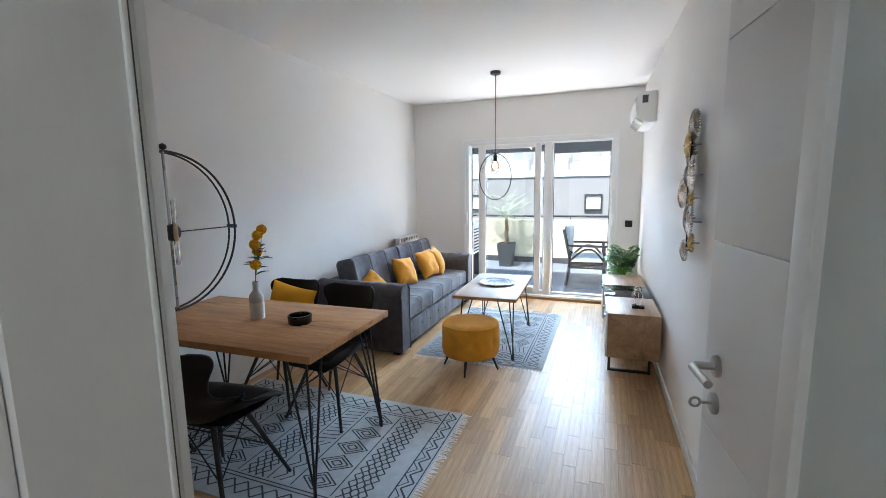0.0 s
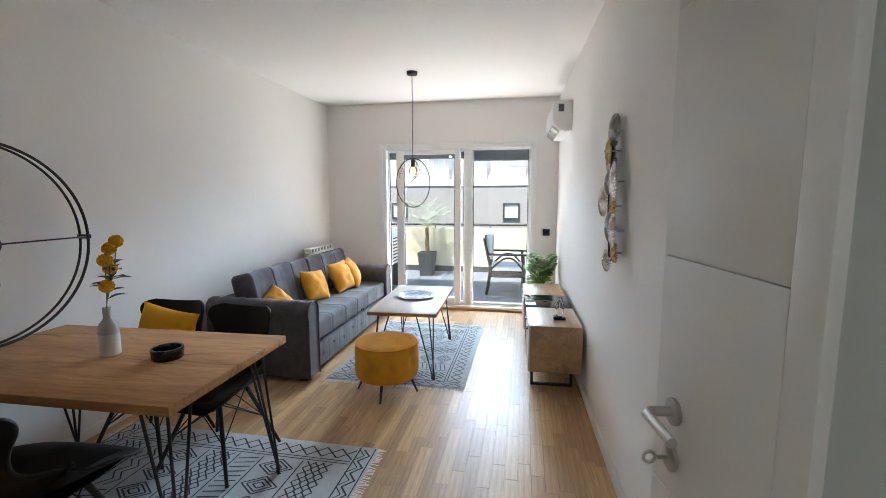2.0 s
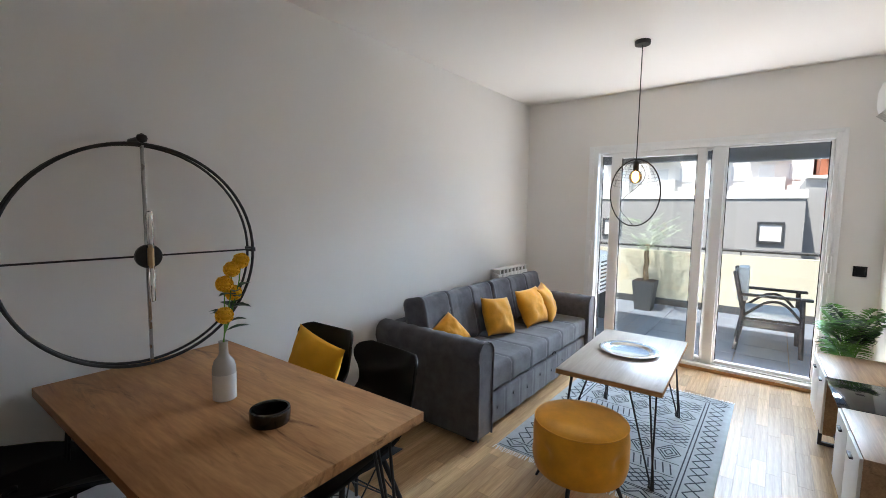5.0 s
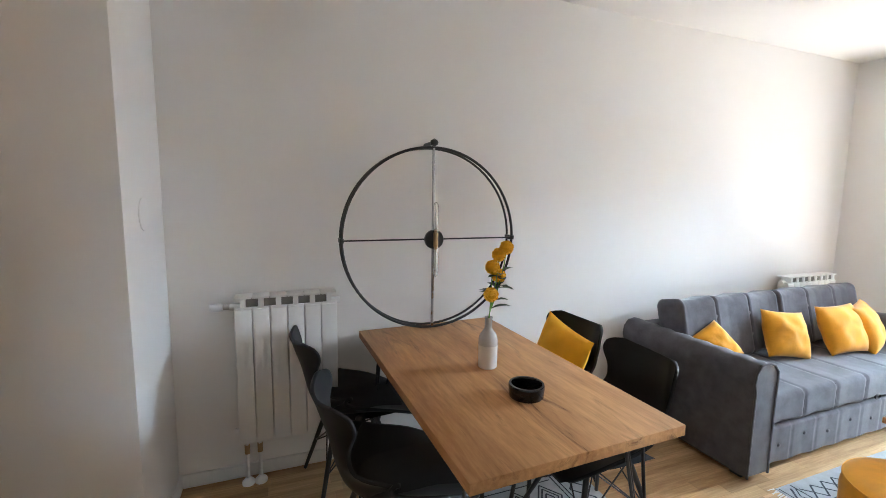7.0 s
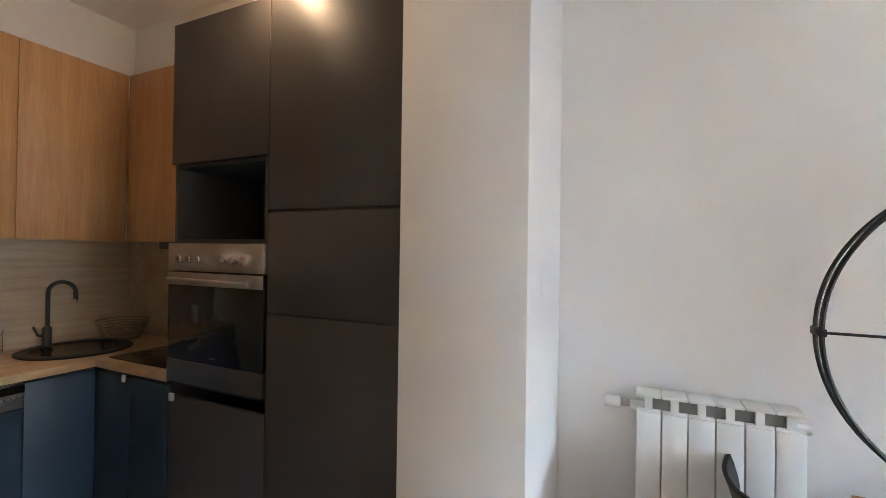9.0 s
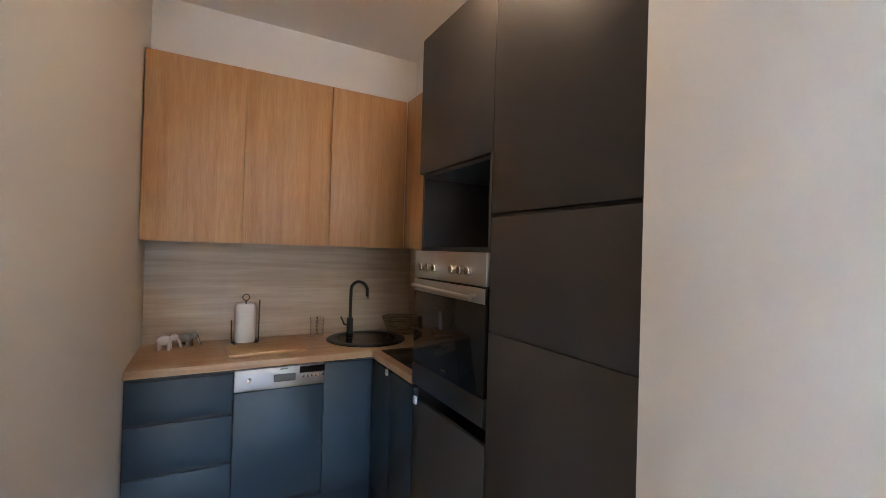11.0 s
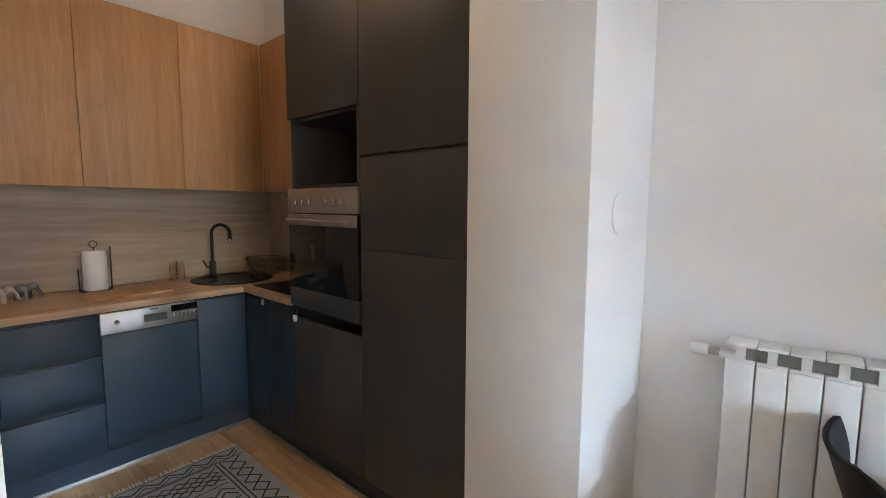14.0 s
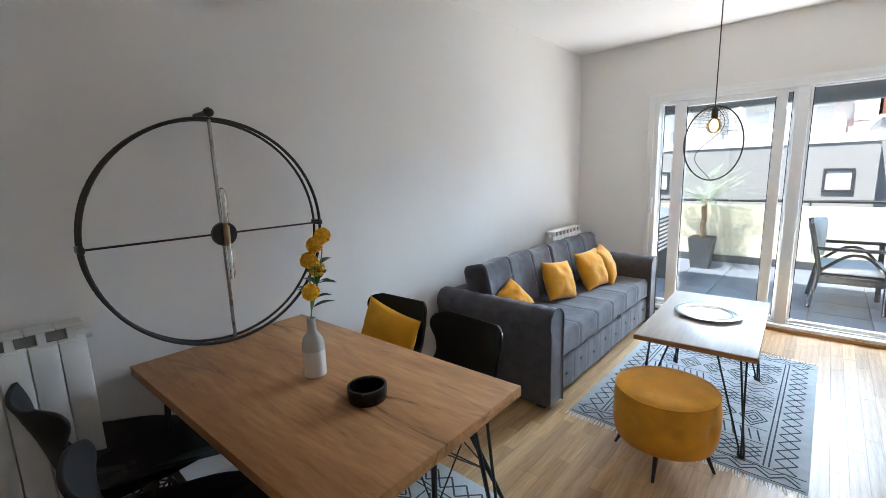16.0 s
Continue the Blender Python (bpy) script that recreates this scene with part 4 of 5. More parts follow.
for s in (-1, 1):
    z0 = RZ + s * 0.012
    tb = part("bulb", lathe([(0.001, 0.20), (0.011, 0.195), (0.0135, 0.18), (0.0135, 0.04), (0.011, 0.035)], 20, m=Matrix.Translation((RX + 0.045, 0, RZ)) @ Matrix.Rotation(0 if s > 0 else math.pi, 4, "X"), caps=False), CLEAR, rl, "clear tube bulb")
    part("socket", lathe([(0.0, 0.0), (0.013, 0.0), (0.013, 0.05), (0.0, 0.05)], 16, m=Matrix.Translation((RX + 0.045, 0, RZ)) @ Matrix.Rotation(0 if s > 0 else math.pi, 4, "X"), caps=False), BRASS, tb)
    # white cylinder added in place of the highlights on the clear tube
    part("tube_highlight", lathe([(0.0095, 0.0), (0.0095, 0.05)], 14, m=Matrix.Translation((RX + 0.045, 0, RZ + (0.075 if s > 0 else -0.125)))), PAPER, tb, "white cylinder painting the highlights of the clear tube")
    part("filament", tube([(RX + 0.045, 0, RZ + s * 0.055), (RX + 0.045, 0, RZ + s * 0.17)], 0.003, 6), PAPER, tb)
part("bulb_arm", tube([(RX + 0.03, 0, RZ), (RX + 0.045, 0, RZ)], 0.012, 10), BLACKM, rl)


# ---- radiators ----
def radiator(loc, n, h, label):
    th = thing("radiator", label, "radiator", loc, 0, "radiators")
    p = 0.08
    for k in range(n):
        y = k * p
        b = box(0.04, 0.118, y + 0.0008, y + p - 0.0008, 0.0, h - 0.05, 0.003)
        box(0.10, 0.124, y + 0.0015, y + p - 0.0015, 0.02, h - 0.06, 0.004, bm=b)
        box(0.03, 0.125, y + 0.001, y + p - 0.001, h - 0.010, h, 0.003, bm=b)
        box(0.05, 0.122, y + 0.028, y + p - 0.028, h - 0.051, h - 0.009, bm=b)
        s = part("element", b, RADW, th)
        if k < n - 1:
            # solid grey filler in place of the shaded opening between elements
            part("slot_shade", box(0.085, 0.112, y + p - 0.027, y + p + 0.027, h - 0.0495, h - 0.0105), SLOTSHADE, s, "grey block painting the shade in the top slot")
    for z in (0.05, h - 0.055):
        part("header_pipe", tube([(0.075, -0.02, z), (0.075, n * p + 0.02, z)], 0.018, 12), RADW, th)
    for y in (0.10, n * p - 0.10):
        part("bracket", box(0.001, 0.041, y - 0.012, y + 0.012, h - 0.10, h - 0.05), RADW, th)
    return th


r1 = radiator((XL, 1.732, 0.24), 6, 0.742, "white aluminium radiator beside the dining table")
vb = part("valve", tube([(0.075, -0.02, 0.69), (0.075, -0.05, 0.69)], 0.013, 12), STEEL, r1, "chrome valve body")
part("valve_head", lathe([(0.0, 0), (0.017, 0.002), (0.02, 0.01), (0.02, 0.05), (0.016, 0.056), (0.0, 0.056)], 20, m=Matrix.Translation((0.075, -0.051, 0.69)) @ Matrix.Rotation(radians(90), 4, "X"), caps=False), RADW, r1, "white thermostat head")
for y in (0.03, 0.09):
    part("pipe", tube([(0.075, y, -0.235), (0.075, y, 0.01)], 0.008, 10), RADW, r1)
    part("pipe_valve", tube([(0.075, y, -0.075), (0.075, y, -0.03)], 0.013, 10), BRASS, r1, "brass pipe valve")
    part("floor_rosette", lathe([(0.03, -0.2395), (0.03, -0.225), (0.012, -0.205)], 20, m=Matrix.Translation((0.075, y, 0))), RADW, r1)
r2 = radiator((XL, 5.82, 0.16), 8, 0.70, "white aluminium radiator behind the sofa")
for y in (0.05, 0.59):
    part("pipe", tube([(0.075, y, -0.157), (0.075, y, 0.01)], 0.008, 10), RADW, r2)

# round cover and switches
rc = thing("wall_cover", "round white blank cover on the pillar", "cover", (-1.93, PY1, 1.385))
part("plate", lathe([(0.066, 0.0005), (0.066, 0.003), (0.06, 0.006), (0.0, 0.006)], 40, m=Matrix.Rotation(radians(-90), 4, "X")), PAINT, rc)


def wall_plate(name, label, loc, rz, w, h, gangs):
    th = thing(name, label, "switch", loc, rz)
    part("plate", box(-w / 2, w / 2, 0.0005, 0.009, -h / 2, h / 2, 0.003), BLACKP, th)
    for k in range(gangs):
        z = -h / 2 + h * (k + 0.5) / gangs
        part("rocker", box(-w / 2 + 0.012, w / 2 - 0.012, 0.0092, 0.014, z - h / gangs / 2 + 0.01, z + h / gangs / 2 - 0.01, 0.003), BLACKP, th)
    return th


wall_plate("light_switch", "square black light switch beside the balcony door", (0.625, YN, 1.03), 180, 0.082, 0.082, 1)
wall_plate("light_switch", "square black light switch on the kitchen partition", (XK, 1.02, 1.125), 90, 0.082, 0.085, 1)

# ---- pendant lamp ----
pd = thing("pendant_lamp", "black oval wire pendant with a lit amber globe bulb", "lamp", (-0.735, 5.345, 0))
part("ceiling_canopy", lathe([(0.05, H - 0.028), (0.052, H - 0.02), (0.052, H - 0.0005)], 32), BLACKM, pd)
part("cord", tube([(0, 0, 1.83), (0, 0, H - 0.027)], 0.0035, 8), BLACKM, pd)
part("lamp_holder", lathe([(0.016, 1.765), (0.019, 1.77), (0.019, 1.825), (0.006, 1.84)], 20), BLACKM, pd)
PZ, PA, PB = 1.605, 0.17, 0.238
part("hoop", tube(circle((0, 0, PZ), PA, "y", 72, PB), 0.0045, 8, True), BLACKM, pd)
wv = [(0.13 * math.sin(t * math.pi) * math.cos(t * 4.2), 0.12 * math.sin(t * math.pi) * math.sin(t * 4.2), PZ + PB - 2 * PB * t) for t in [k / 40 for k in range(41)]]
part("inner_wire", tube(wv, 0.0022, 6), BLACKM, pd)
for k in range(11):
    t = 0.06 + 0.035 * k
    z = PZ + PB * math.cos(t * math.pi)
    rr = PA * math.sin(t * math.pi)
    part("mesh_wire", tube([(rr * math.cos(a), rr * math.sin(a) * 0.75, z + 0.02 * math.sin(2 * a)) for a in [2 * math.pi * j / 40 for j in range(40)]], 0.0007, 4, True), BLACKM, pd)
for k in range(16):
    a = 2 * math.pi * k / 16
    part("mesh_wire", tube([(PA * math.sin(t * math.pi) * math.cos(a + t), PA * math.sin(t * math.pi) * math.sin(a + t) * 0.75, PZ + PB * math.cos(t * math.pi)) for t in [0.04 + 0.4 * j / 12 for j in range(13)]], 0.0007, 4), BLACKM, pd)
bl = part("bulb", lathe([(0.001, 1.672), (0.02, 1.676), (0.036, 1.690), (0.045, 1.712), (0.044, 1.73), (0.034, 1.750), (0.018, 1.766)], 28, caps=False), AMBER, pd, "amber globe bulb, lit")
bl.visible_shadow = False
part("filament", lathe([(0.001, 1.69), (0.012, 1.70), (0.017, 1.715), (0.012, 1.74), (0.001, 1.755)], 16, caps=False), BULB, bl, "glowing filament")

# ---- media bench ----
tv = thing("media_bench", "oak media bench with dark glass middle on sled base", "bench", (0.402, 4.255, 0), 1.9)
BW, BL = 0.378, 1.58
z0, z1 = 0.195, 0.54
part("carcass_near", box(0.012, BW, 0.0, 0.545, z0, z1, 0.002), TABLE_Y, tv)
part("carcass_far", box(0.012, BW, 1.02, BL, z0, z1, 0.002), TABLE_Y, tv)
b = box(0.06, BW, 0.546, 1.019, z0, z0 + 0.02)
box(0.06, BW, 0.546, 1.019, z1 - 0.028, z1 - 0.006, bm=b)
box(BW - 0.02, BW, 0.546, 1.019, z0 + 0.02, z1 - 0.028, bm=b)
part("open_shelf", b, BLACKP, tv, "dark open middle shelf")
part("glass_top", box(0.0, BW, 0.547, 1.018, z1 - 0.0055, z1 + 0.002, 0.001), BLACKG, tv, "dark glass top plate")
for y0, y1 in ((0.004, 0.27), (0.274, 0.541), (1.024, 1.27), (1.274, BL - 0.004)):
    d = part("door", box(0.0, 0.0115, y0, y1, z0 + 0.004, z1 - 0.004, 0.0015), TRIM, tv, "white bench door")
    part("handle", box(-0.014, -0.0005, (y0 + y1) / 2 - 0.03, (y0 + y1) / 2 + 0.03, z1 - 0.06, z1 - 0.05, 0.002), BLACKM, d)
for y in (0.22, BL - 0.24):
    b = box(0.03, BW - 0.03, y, y + 0.02, 0.0, 0.02)
    box(0.03, 0.05, y, y + 0.02, 0.02, z0 - 0.0005, bm=b)
    box(BW - 0.05, BW - 0.03, y, y + 0.02, 0.02, z0 - 0.0005, bm=b)
    part("sled_leg", b, BLACKM, tv)
sc = thing("glass_sculpture", "small clear glass feather on a black base", "ornament", (0.63, 4.47, z1 + 0.0005))
part("base", box(-0.045, 0.045, -0.03, 0.03, 0.0, 0.022, 0.004), BLACKG, sc)
def feather(a, c):
    v = 0.022 + 0.15 * c
    w = 0.032 * math.sin(math.pi * min(1, 0.12 + 0.86 * c)) ** 0.7
    u = 2 * a - 1
    return (w * u, 0.006 * math.cos(u * 1.5) * (1 - c) + 0.006 * math.sin(14 * c + 4 * abs(u)) * abs(u), v)
ft = part("feather", grid(feather, 10, 30), CLEAR, sc)
thicken(ft, 0.008)
part("quill", tube([(0, 0.0, 0.022), (0, 0.0, 0.165)], 0.003, 8), CHROME, sc)

# ---- split air conditioner ----
ac = thing("air_conditioner", "white wall-mounted split air conditioner", "air conditioner", (east(5.46), 5.46, 0), ESKEW)
prof = [(-0.001, 2.085), (-0.001, 2.365), (-0.15, 2.368), (-0.185, 2.355), (-0.205, 2.30), (-0.205, 2.20), (-0.185, 2.14), (-0.13, 2.095), (-0.07, 2.083)]
b = bmesh.new()
ra = [b.verts.new((0.88 * x, 0, z)) for x, z in prof]
rb = [b.verts.new((0.88 * x, 0.78, z)) for x, z in prof]
for k in range(len(prof)):
    j = (k + 1) % len(prof)
    b.faces.new((ra[k], ra[j], rb[j], rb[k]))
b.faces.new(ra[::-1])
b.faces.new(rb)
bmesh.ops.recalc_face_normals(b, faces=b.faces)
bmesh.ops.bevel(b, geom=[e for e in b.edges if abs(e.verts[0].co.y - e.verts[1].co.y) < 0.01], offset=0.008, segments=2, affect="EDGES")
part("body", b, RADW, ac)
part("louvre", box(-0.045, 0.045, 0.05, 0.73, -0.005, 0.005, 0.002, m=Matrix.Translation((-0.148, 0, 2.108)) @ Matrix.Rotation(radians(40), 4, "Y")), CHROME, ac, "glossy outlet flap")
part("end_label", box(-0.13, -0.08, -0.0015, -0.0002, 2.26, 2.33), DARKSLOT, ac, "grey printed label")

# ---- wall art ----
art = thing("wall_art", "cluster of ribbed silver and gold metal discs", "wall art", (east(0) - 0.012, 0.06, 0), ESKEW)
part("spine", tube(spline([(-0.03, 3.47, 1.78), (-0.03, 3.52, 1.55), (-0.03, 3.53, 1.40), (-0.03, 3.46, 1.15)], 20), 0.005, 8), BLACKM, art)


def disc(y, z, r, d, material, tilt):
    def fn(a, c):
        th = 2 * math.pi * a
        rr = r * (0.1 + 0.9 * c)
        rip = 0.006 * c * math.sin(34 * th + 3 * c)
        return (-d + 0.02 * c * c + rip, rr * math.cos(th), rr * math.sin(th))
    b = grid(fn, 136, 6)
    bmesh.ops.remove_doubles(b, verts=b.verts, dist=0.0003)
    bmesh.ops.transform(b, matrix=Matrix.Translation((0, y, z)) @ Matrix.Rotation(radians(tilt), 4, "Z"), verts=b.verts)
    ob = part("disc", b, material, art, angle=70)
    part("stud", tube([(0.009, y, z), (-d - 0.006, y, z)], 0.004, 8), GUNMETAL, ob)
    return ob


for y, z, r, d, material, tilt in ((3.485, 1.797, 0.084, 0.045, GUNMETAL, 6), (3.466, 1.694, 0.066, 0.07, GOLD, -4), (3.555, 1.657, 0.077, 0.04, SILVER, 5), (3.387, 1.538, 0.10, 0.06, SILVER, -6),
                                   (3.536, 1.537, 0.064, 0.05, GUNMETAL, 3), (3.669, 1.439, 0.085, 0.05, SILVER, 4), (3.404, 1.417, 0.045, 0.05, GOLD, 0), (3.495, 1.307, 0.083, 0.045, GUNMETAL, 5),
                                   (3.343, 1.296, 0.084, 0.065, SILVER, -5), (3.364, 1.185, 0.049, 0.045, GOLD, 0), (3.519, 1.126, 0.061, 0.05, SILVER, 4)):
    disc(y, z, r, d, material, tilt)


# ---- plants ----
def split_leaf(b, base, d, size, rnd):
    """A cut monstera leaf: lobes along a midrib."""
    base, d = Vector(base), Vector(d).normalized()
    s = d.cross(Vector((0, 0, 1))).normalized()
    for k in range(9):
        f = 0.12 + 0.85 * k / 8
        w = size * 0.55 * math.sin(math.pi * min(1, 0.18 + 0.8 * f)) + 0.01
        c = base + d * size * f - Vector((0, 0, size * 0.25 * f * f))
        for q in (-1, 1):
            leaf_blade(b, c, c + s * q * w + d * size * 0.22 - Vector((0, 0, 0.04 * size + 0.02 * rnd.random())), size * 0.17, 0.01)


plant = thing("potted_plant", "green cut-leaf plant in a dark pot beside the media bench", "plant", (0.56, 6.22, 0))
part("pot", lathe([(0.0, 0.0), (0.10, 0.0), (0.13, 0.28), (0.135, 0.30), (0.12, 0.30), (0.115, 0.26), (0.0, 0.255)], 28, caps=False), POT, plant)
rnd = random.Random(11)
for k in range(34):
    a = 2 * math.pi * k / 34 * 3 + rnd.random() * 0.5
    reach, top = (0.03 + 0.09 * rnd.random()), 0.36 + 0.33 * rnd.random()
    tip = (min(0.16, reach * math.cos(a)), min(0.3, reach * math.sin(a)), top)
    st = part("stem", tube(spline([(0.02 * math.cos(a), 0.02 * math.sin(a), 0.25), (tip[0] * 0.4, tip[1] * 0.4, top * 0.75), tip], 8), 0.004, 6), LEAF, plant)
    b = bmesh.new()
    split_leaf(b, tip, (0.5 * math.cos(a), 0.6 * math.sin(a), 0.9), 0.15 + 0.05 * rnd.random(), rnd)
    part("leaf", b, LEAF if k % 4 else LEAFD, st)

palm = thing("balcony_tree", "small palm-like tree in a dark square pot on the balcony", "plant", (-1.43, 9.02, 0))
b = bmesh.new()
rings = []
for z, w in ((-0.012, 0.11), (0.44, 0.155)):
    rings.append([b.verts.new((sx * w, sy * w, z)) for sx, sy in ((-1, -1), (1, -1), (1, 1), (-1, 1))])
for k in range(4):
    b.faces.new((rings[0][k], rings[0][(k + 1) % 4], rings[1][(k + 1) % 4], rings[1][k]))
b.faces.new(rings[0][::-1])
b.faces.new(rings[1])
part("pot", b, POT, palm)
part("soil", box(-0.145, 0.145, -0.145, 0.145, 0.4405, 0.447), SOIL, palm)
part("trunk", tube([(0.01 * math.sin(k * 1.7), 0.01 * math.cos(k * 2.1), 0.445 + 0.06 * k) for k in range(10)], 0.04, 10, r1=0.03), BARK, palm)
b = bmesh.new()
for k in range(46):
    a = k * 2.4
    el = -0.15 + 0.85 * ((k * 0.618) % 1)
    ln = 0.30 + 0.30 * rnd.random()
    p0 = Vector((0.01 * math.cos(a), 0.01 * math.sin(a), 0.90 + 0.42 * rnd.random() ** 1.6))
    d = Vector((math.cos(a) * math.cos(el), math.sin(a) * math.cos(el), math.sin(el)))
    s = d.cross(Vector((0, 0, 1))).normalized()
    for j in range(11):
        f = (j + 2) / 12
        c = p0 + d * ln * f - Vector((0, 0, 0.06 * ln * f * f))
        for q in (-1, 1):
            leaf_blade(b, c, c + s * q * 0.062 * (1.15 - f * 0.6) + d * 0.045 + Vector((0, 0, 0.03 * (rnd.random() - 0.3))), 0.015, 0.006)
part("crown", b, PALM, palm)

# ---- balcony armchair ----
bc = thing("balcony_armchair", "black wooden armchair with a pale seat cushion on the balcony", "chair", (0.10, 7.88, -0.004), -88)
for sx in (-1, 1):
    part("front_leg", tube([(sx * 0.28, 0.26, 0.0), (sx * 0.28, 0.24, 0.60)], 0.022, 8), DARKWOOD, bc)
    part("back_leg", tube([(sx * 0.28, -0.30, 0.0), (sx * 0.28, -0.24, 0.40), (sx * 0.28, -0.34, 0.86)], 0.022, 8), DARKWOOD, bc)
    part("armrest", box(sx * 0.28 - 0.03, sx * 0.28 + 0.03, -0.28, 0.32, 0.60, 0.628, 0.008), DARKWOOD, bc)
    part("arm_brace", tube(spline([(sx * 0.28, -0.25, 0.38), (sx * 0.28, -0.08, 0.53), (sx * 0.28, 0.02, 0.565), (sx * 0.28, 0.12, 0.53), (sx * 0.28, 0.25, 0.38)], 14), 0.014, 8), DARKWOOD, bc)
    part("side_rail", box(sx * 0.28 - 0.015, sx * 0.28 + 0.015, -0.25, 0.25, 0.27, 0.34, 0.004), DARKWOOD, bc)
for y in (-0.24, 0.24):
    part("cross_rail", box(-0.26, 0.26, y - 0.015, y + 0.015, 0.27, 0.34, 0.004), DARKWOOD, bc)
part("seat_board", box(-0.26, 0.26, -0.24, 0.25, 0.341, 0.36, 0.003), DARKWOOD, bc)
part("seat_cushion", box(-0.255, 0.255, -0.235, 0.25, 0.361, 0.44, 0.025, 3), SEATPAD, bc, "pale blue seat cushion")
for k in range(5):
    z = 0.50 + 0.075 * k
    y = -0.262 - 0.22 * (z - 0.5)
    part("back_slat", box(-0.26, 0.26, y - 0.01, y + 0.01, z, z + 0.05, 0.004), DARKWOOD, bc)
part("back_throw", box(-0.14, 0.14, -0.345, -0.24, 0.52, 0.89, 0.02, 3, m=Matrix.Translation((0, 0.03, 0)) @ Matrix.Rotation(radians(0), 4, "X")), RUG, bc, "striped throw over the back")

ou = thing("outdoor_unit", "white outdoor air conditioner unit on the balcony", "air conditioner", (-1.78, 7.75, 0))
part("case", box(-0.17, 0.17, -0.40, 0.40, 0.44, 0.93, 0.012), RADW, ou)
for k in range(8):
    part("slat", box(0.1705, 0.178, -0.30, 0.30, 0.48 + 0.05 * k, 0.50 + 0.05 * k, 0.002), DARKSLOT, ou)
for k in range(7):
    part("slat", box(-0.13, 0.13, -0.408, -0.4005, 0.49 + 0.058 * k, 0.51 + 0.058 * k, 0.002), DARKSLOT, ou)
for y in (-0.3, 0.3):
    part("stand", box(-0.16, 0.16, y - 0.03, y + 0.03, -0.012, 0.439), POT, ou)

# ---- kitchen ----
KF, TF = -0.785, -1.735      # fronts of the back run and of the tall units
YT0, YT1, YT2 = -0.215, 0.382, 1.010
TT = 2.49
WT0, WT1 = 0.862, 0.90

worktop = thing("worktop", "oak-look L-shaped kitchen worktop", "worktop")
part("worktop_section", box(XL, XK - 0.001, YB, KF + 0.012, WT0, WT1, 0.002), WORK, worktop)
part("worktop_section", box(XL, TF + 0.012, KF + 0.0125, YT0 - 0.001, WT0, WT1, 0.002), WORK, worktop)
b = box(XL + 0.012, XK - 0.002, YB + 0.0005, YB + 0.012, WT1 + 0.0005, 1.515)
box(XL + 0.0005, XL + 0.0115, YB + 0.0005, YT0 - 0.002, WT1 + 0.0005, 1.515, bm=b)
tagged(part("splashback", b, SPLASH), "horizontally grained oak-look splashback panel", "splashback", kind="structure")
b = box(-1.745, XK - 0.002, KF - 0.035, KF - 0.018, 0.0, 0.115)
box(TF - 0.035, TF - 0.018, KF - 0.018, 1.008, 0.0, 0.115, bm=b)
tagged(part("plinth", b, SLATE), "slate grey plinth under the kitchen units", "plinth", kind="structure")
b = box(-1.745, XK - 0.016, KF - 0.0175, KF - 0.004, 0.0, 0.022, 0.002)
box(TF - 0.0175, TF - 0.004, KF - 0.004, 1.008, 0.0, 0.022, 0.002, bm=b)
tagged(part("plinth_seal", b, STEEL), "thin grey seal strip along the plinth", "seal", kind="structure")


def unit_front(parent, name, x0, x1, z0, z1, material, label=""):
    return part(name, box(x0, x1, KF - 0.02, KF, z0, z1, 0.0015), material, parent, label)


dr = thing("drawer_unit", "slate grey base unit with three drawers", "cabinet")
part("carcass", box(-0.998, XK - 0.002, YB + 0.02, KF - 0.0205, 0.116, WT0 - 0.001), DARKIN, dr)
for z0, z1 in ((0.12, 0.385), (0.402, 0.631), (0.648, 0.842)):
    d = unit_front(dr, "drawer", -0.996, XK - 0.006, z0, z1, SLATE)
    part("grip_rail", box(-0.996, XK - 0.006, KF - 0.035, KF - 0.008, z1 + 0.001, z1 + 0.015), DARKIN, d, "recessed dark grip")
dw = thing("dishwasher", "built-in dishwasher with a slate front and steel control panel", "dishwasher")
part("carcass", box(-1.4535, -1.0, YB + 0.02, KF - 0.0205, 0.116, WT0 - 0.001), DARKIN, dw)
unit_front(dw, "door", -1.452, -1.002, 0.15, 0.738, SLATE)
cp = unit_front(dw, "control_panel", -1.452, -1.002, 0.741, 0.852, STEEL, "brushed steel control panel")
part("knob", lathe([(0.013, 0), (0.012, 0.008), (0.0, 0.009)], 20, m=Matrix.Translation((-1.07, KF, 0.80)) @ Matrix.Rotation(radians(-90), 4, "X")), CHROME, cp)
part("grip", box(-1.30, -1.19, KF + 0.0005, KF + 0.004, 0.775, 0.815, 0.0015), DARKSLOT, cp, "recessed grip")
part("display", box(-1.455, -1.32, KF + 0.0005, KF + 0.003, 0.81, 0.845), BLACKG, cp, "dark display")
for k in range(6):
    part("button", box(-1.45 + 0.021 * k, -1.438 + 0.021 * k, KF + 0.0005, KF + 0.004, 0.785, 0.797, 0.002), CHROME, cp)
part("badge", box(-1.26, -1.22, KF + 0.0005, KF + 0.0015, 0.838, 0.845), DARKSLOT, cp)
cu = thing("corner_unit", "slate grey corner base unit with plain doors", "cabinet")
part("carcass", box(XL, -1.456, YB + 0.02, KF - 0.0205, 0.116, WT0 - 0.001), DARKIN, cu)
unit_front(cu, "filler_panel", TF + 0.0, -1.455, 0.12, 0.85, SLATE)
hu = thing("hob_unit", "dark base unit with two doors under the hob", "cabinet")
part("carcass", box(XL, TF - 0.0205, KF, YT0 - 0.002, 0.116, WT0 - 0.001), DARKIN, hu)
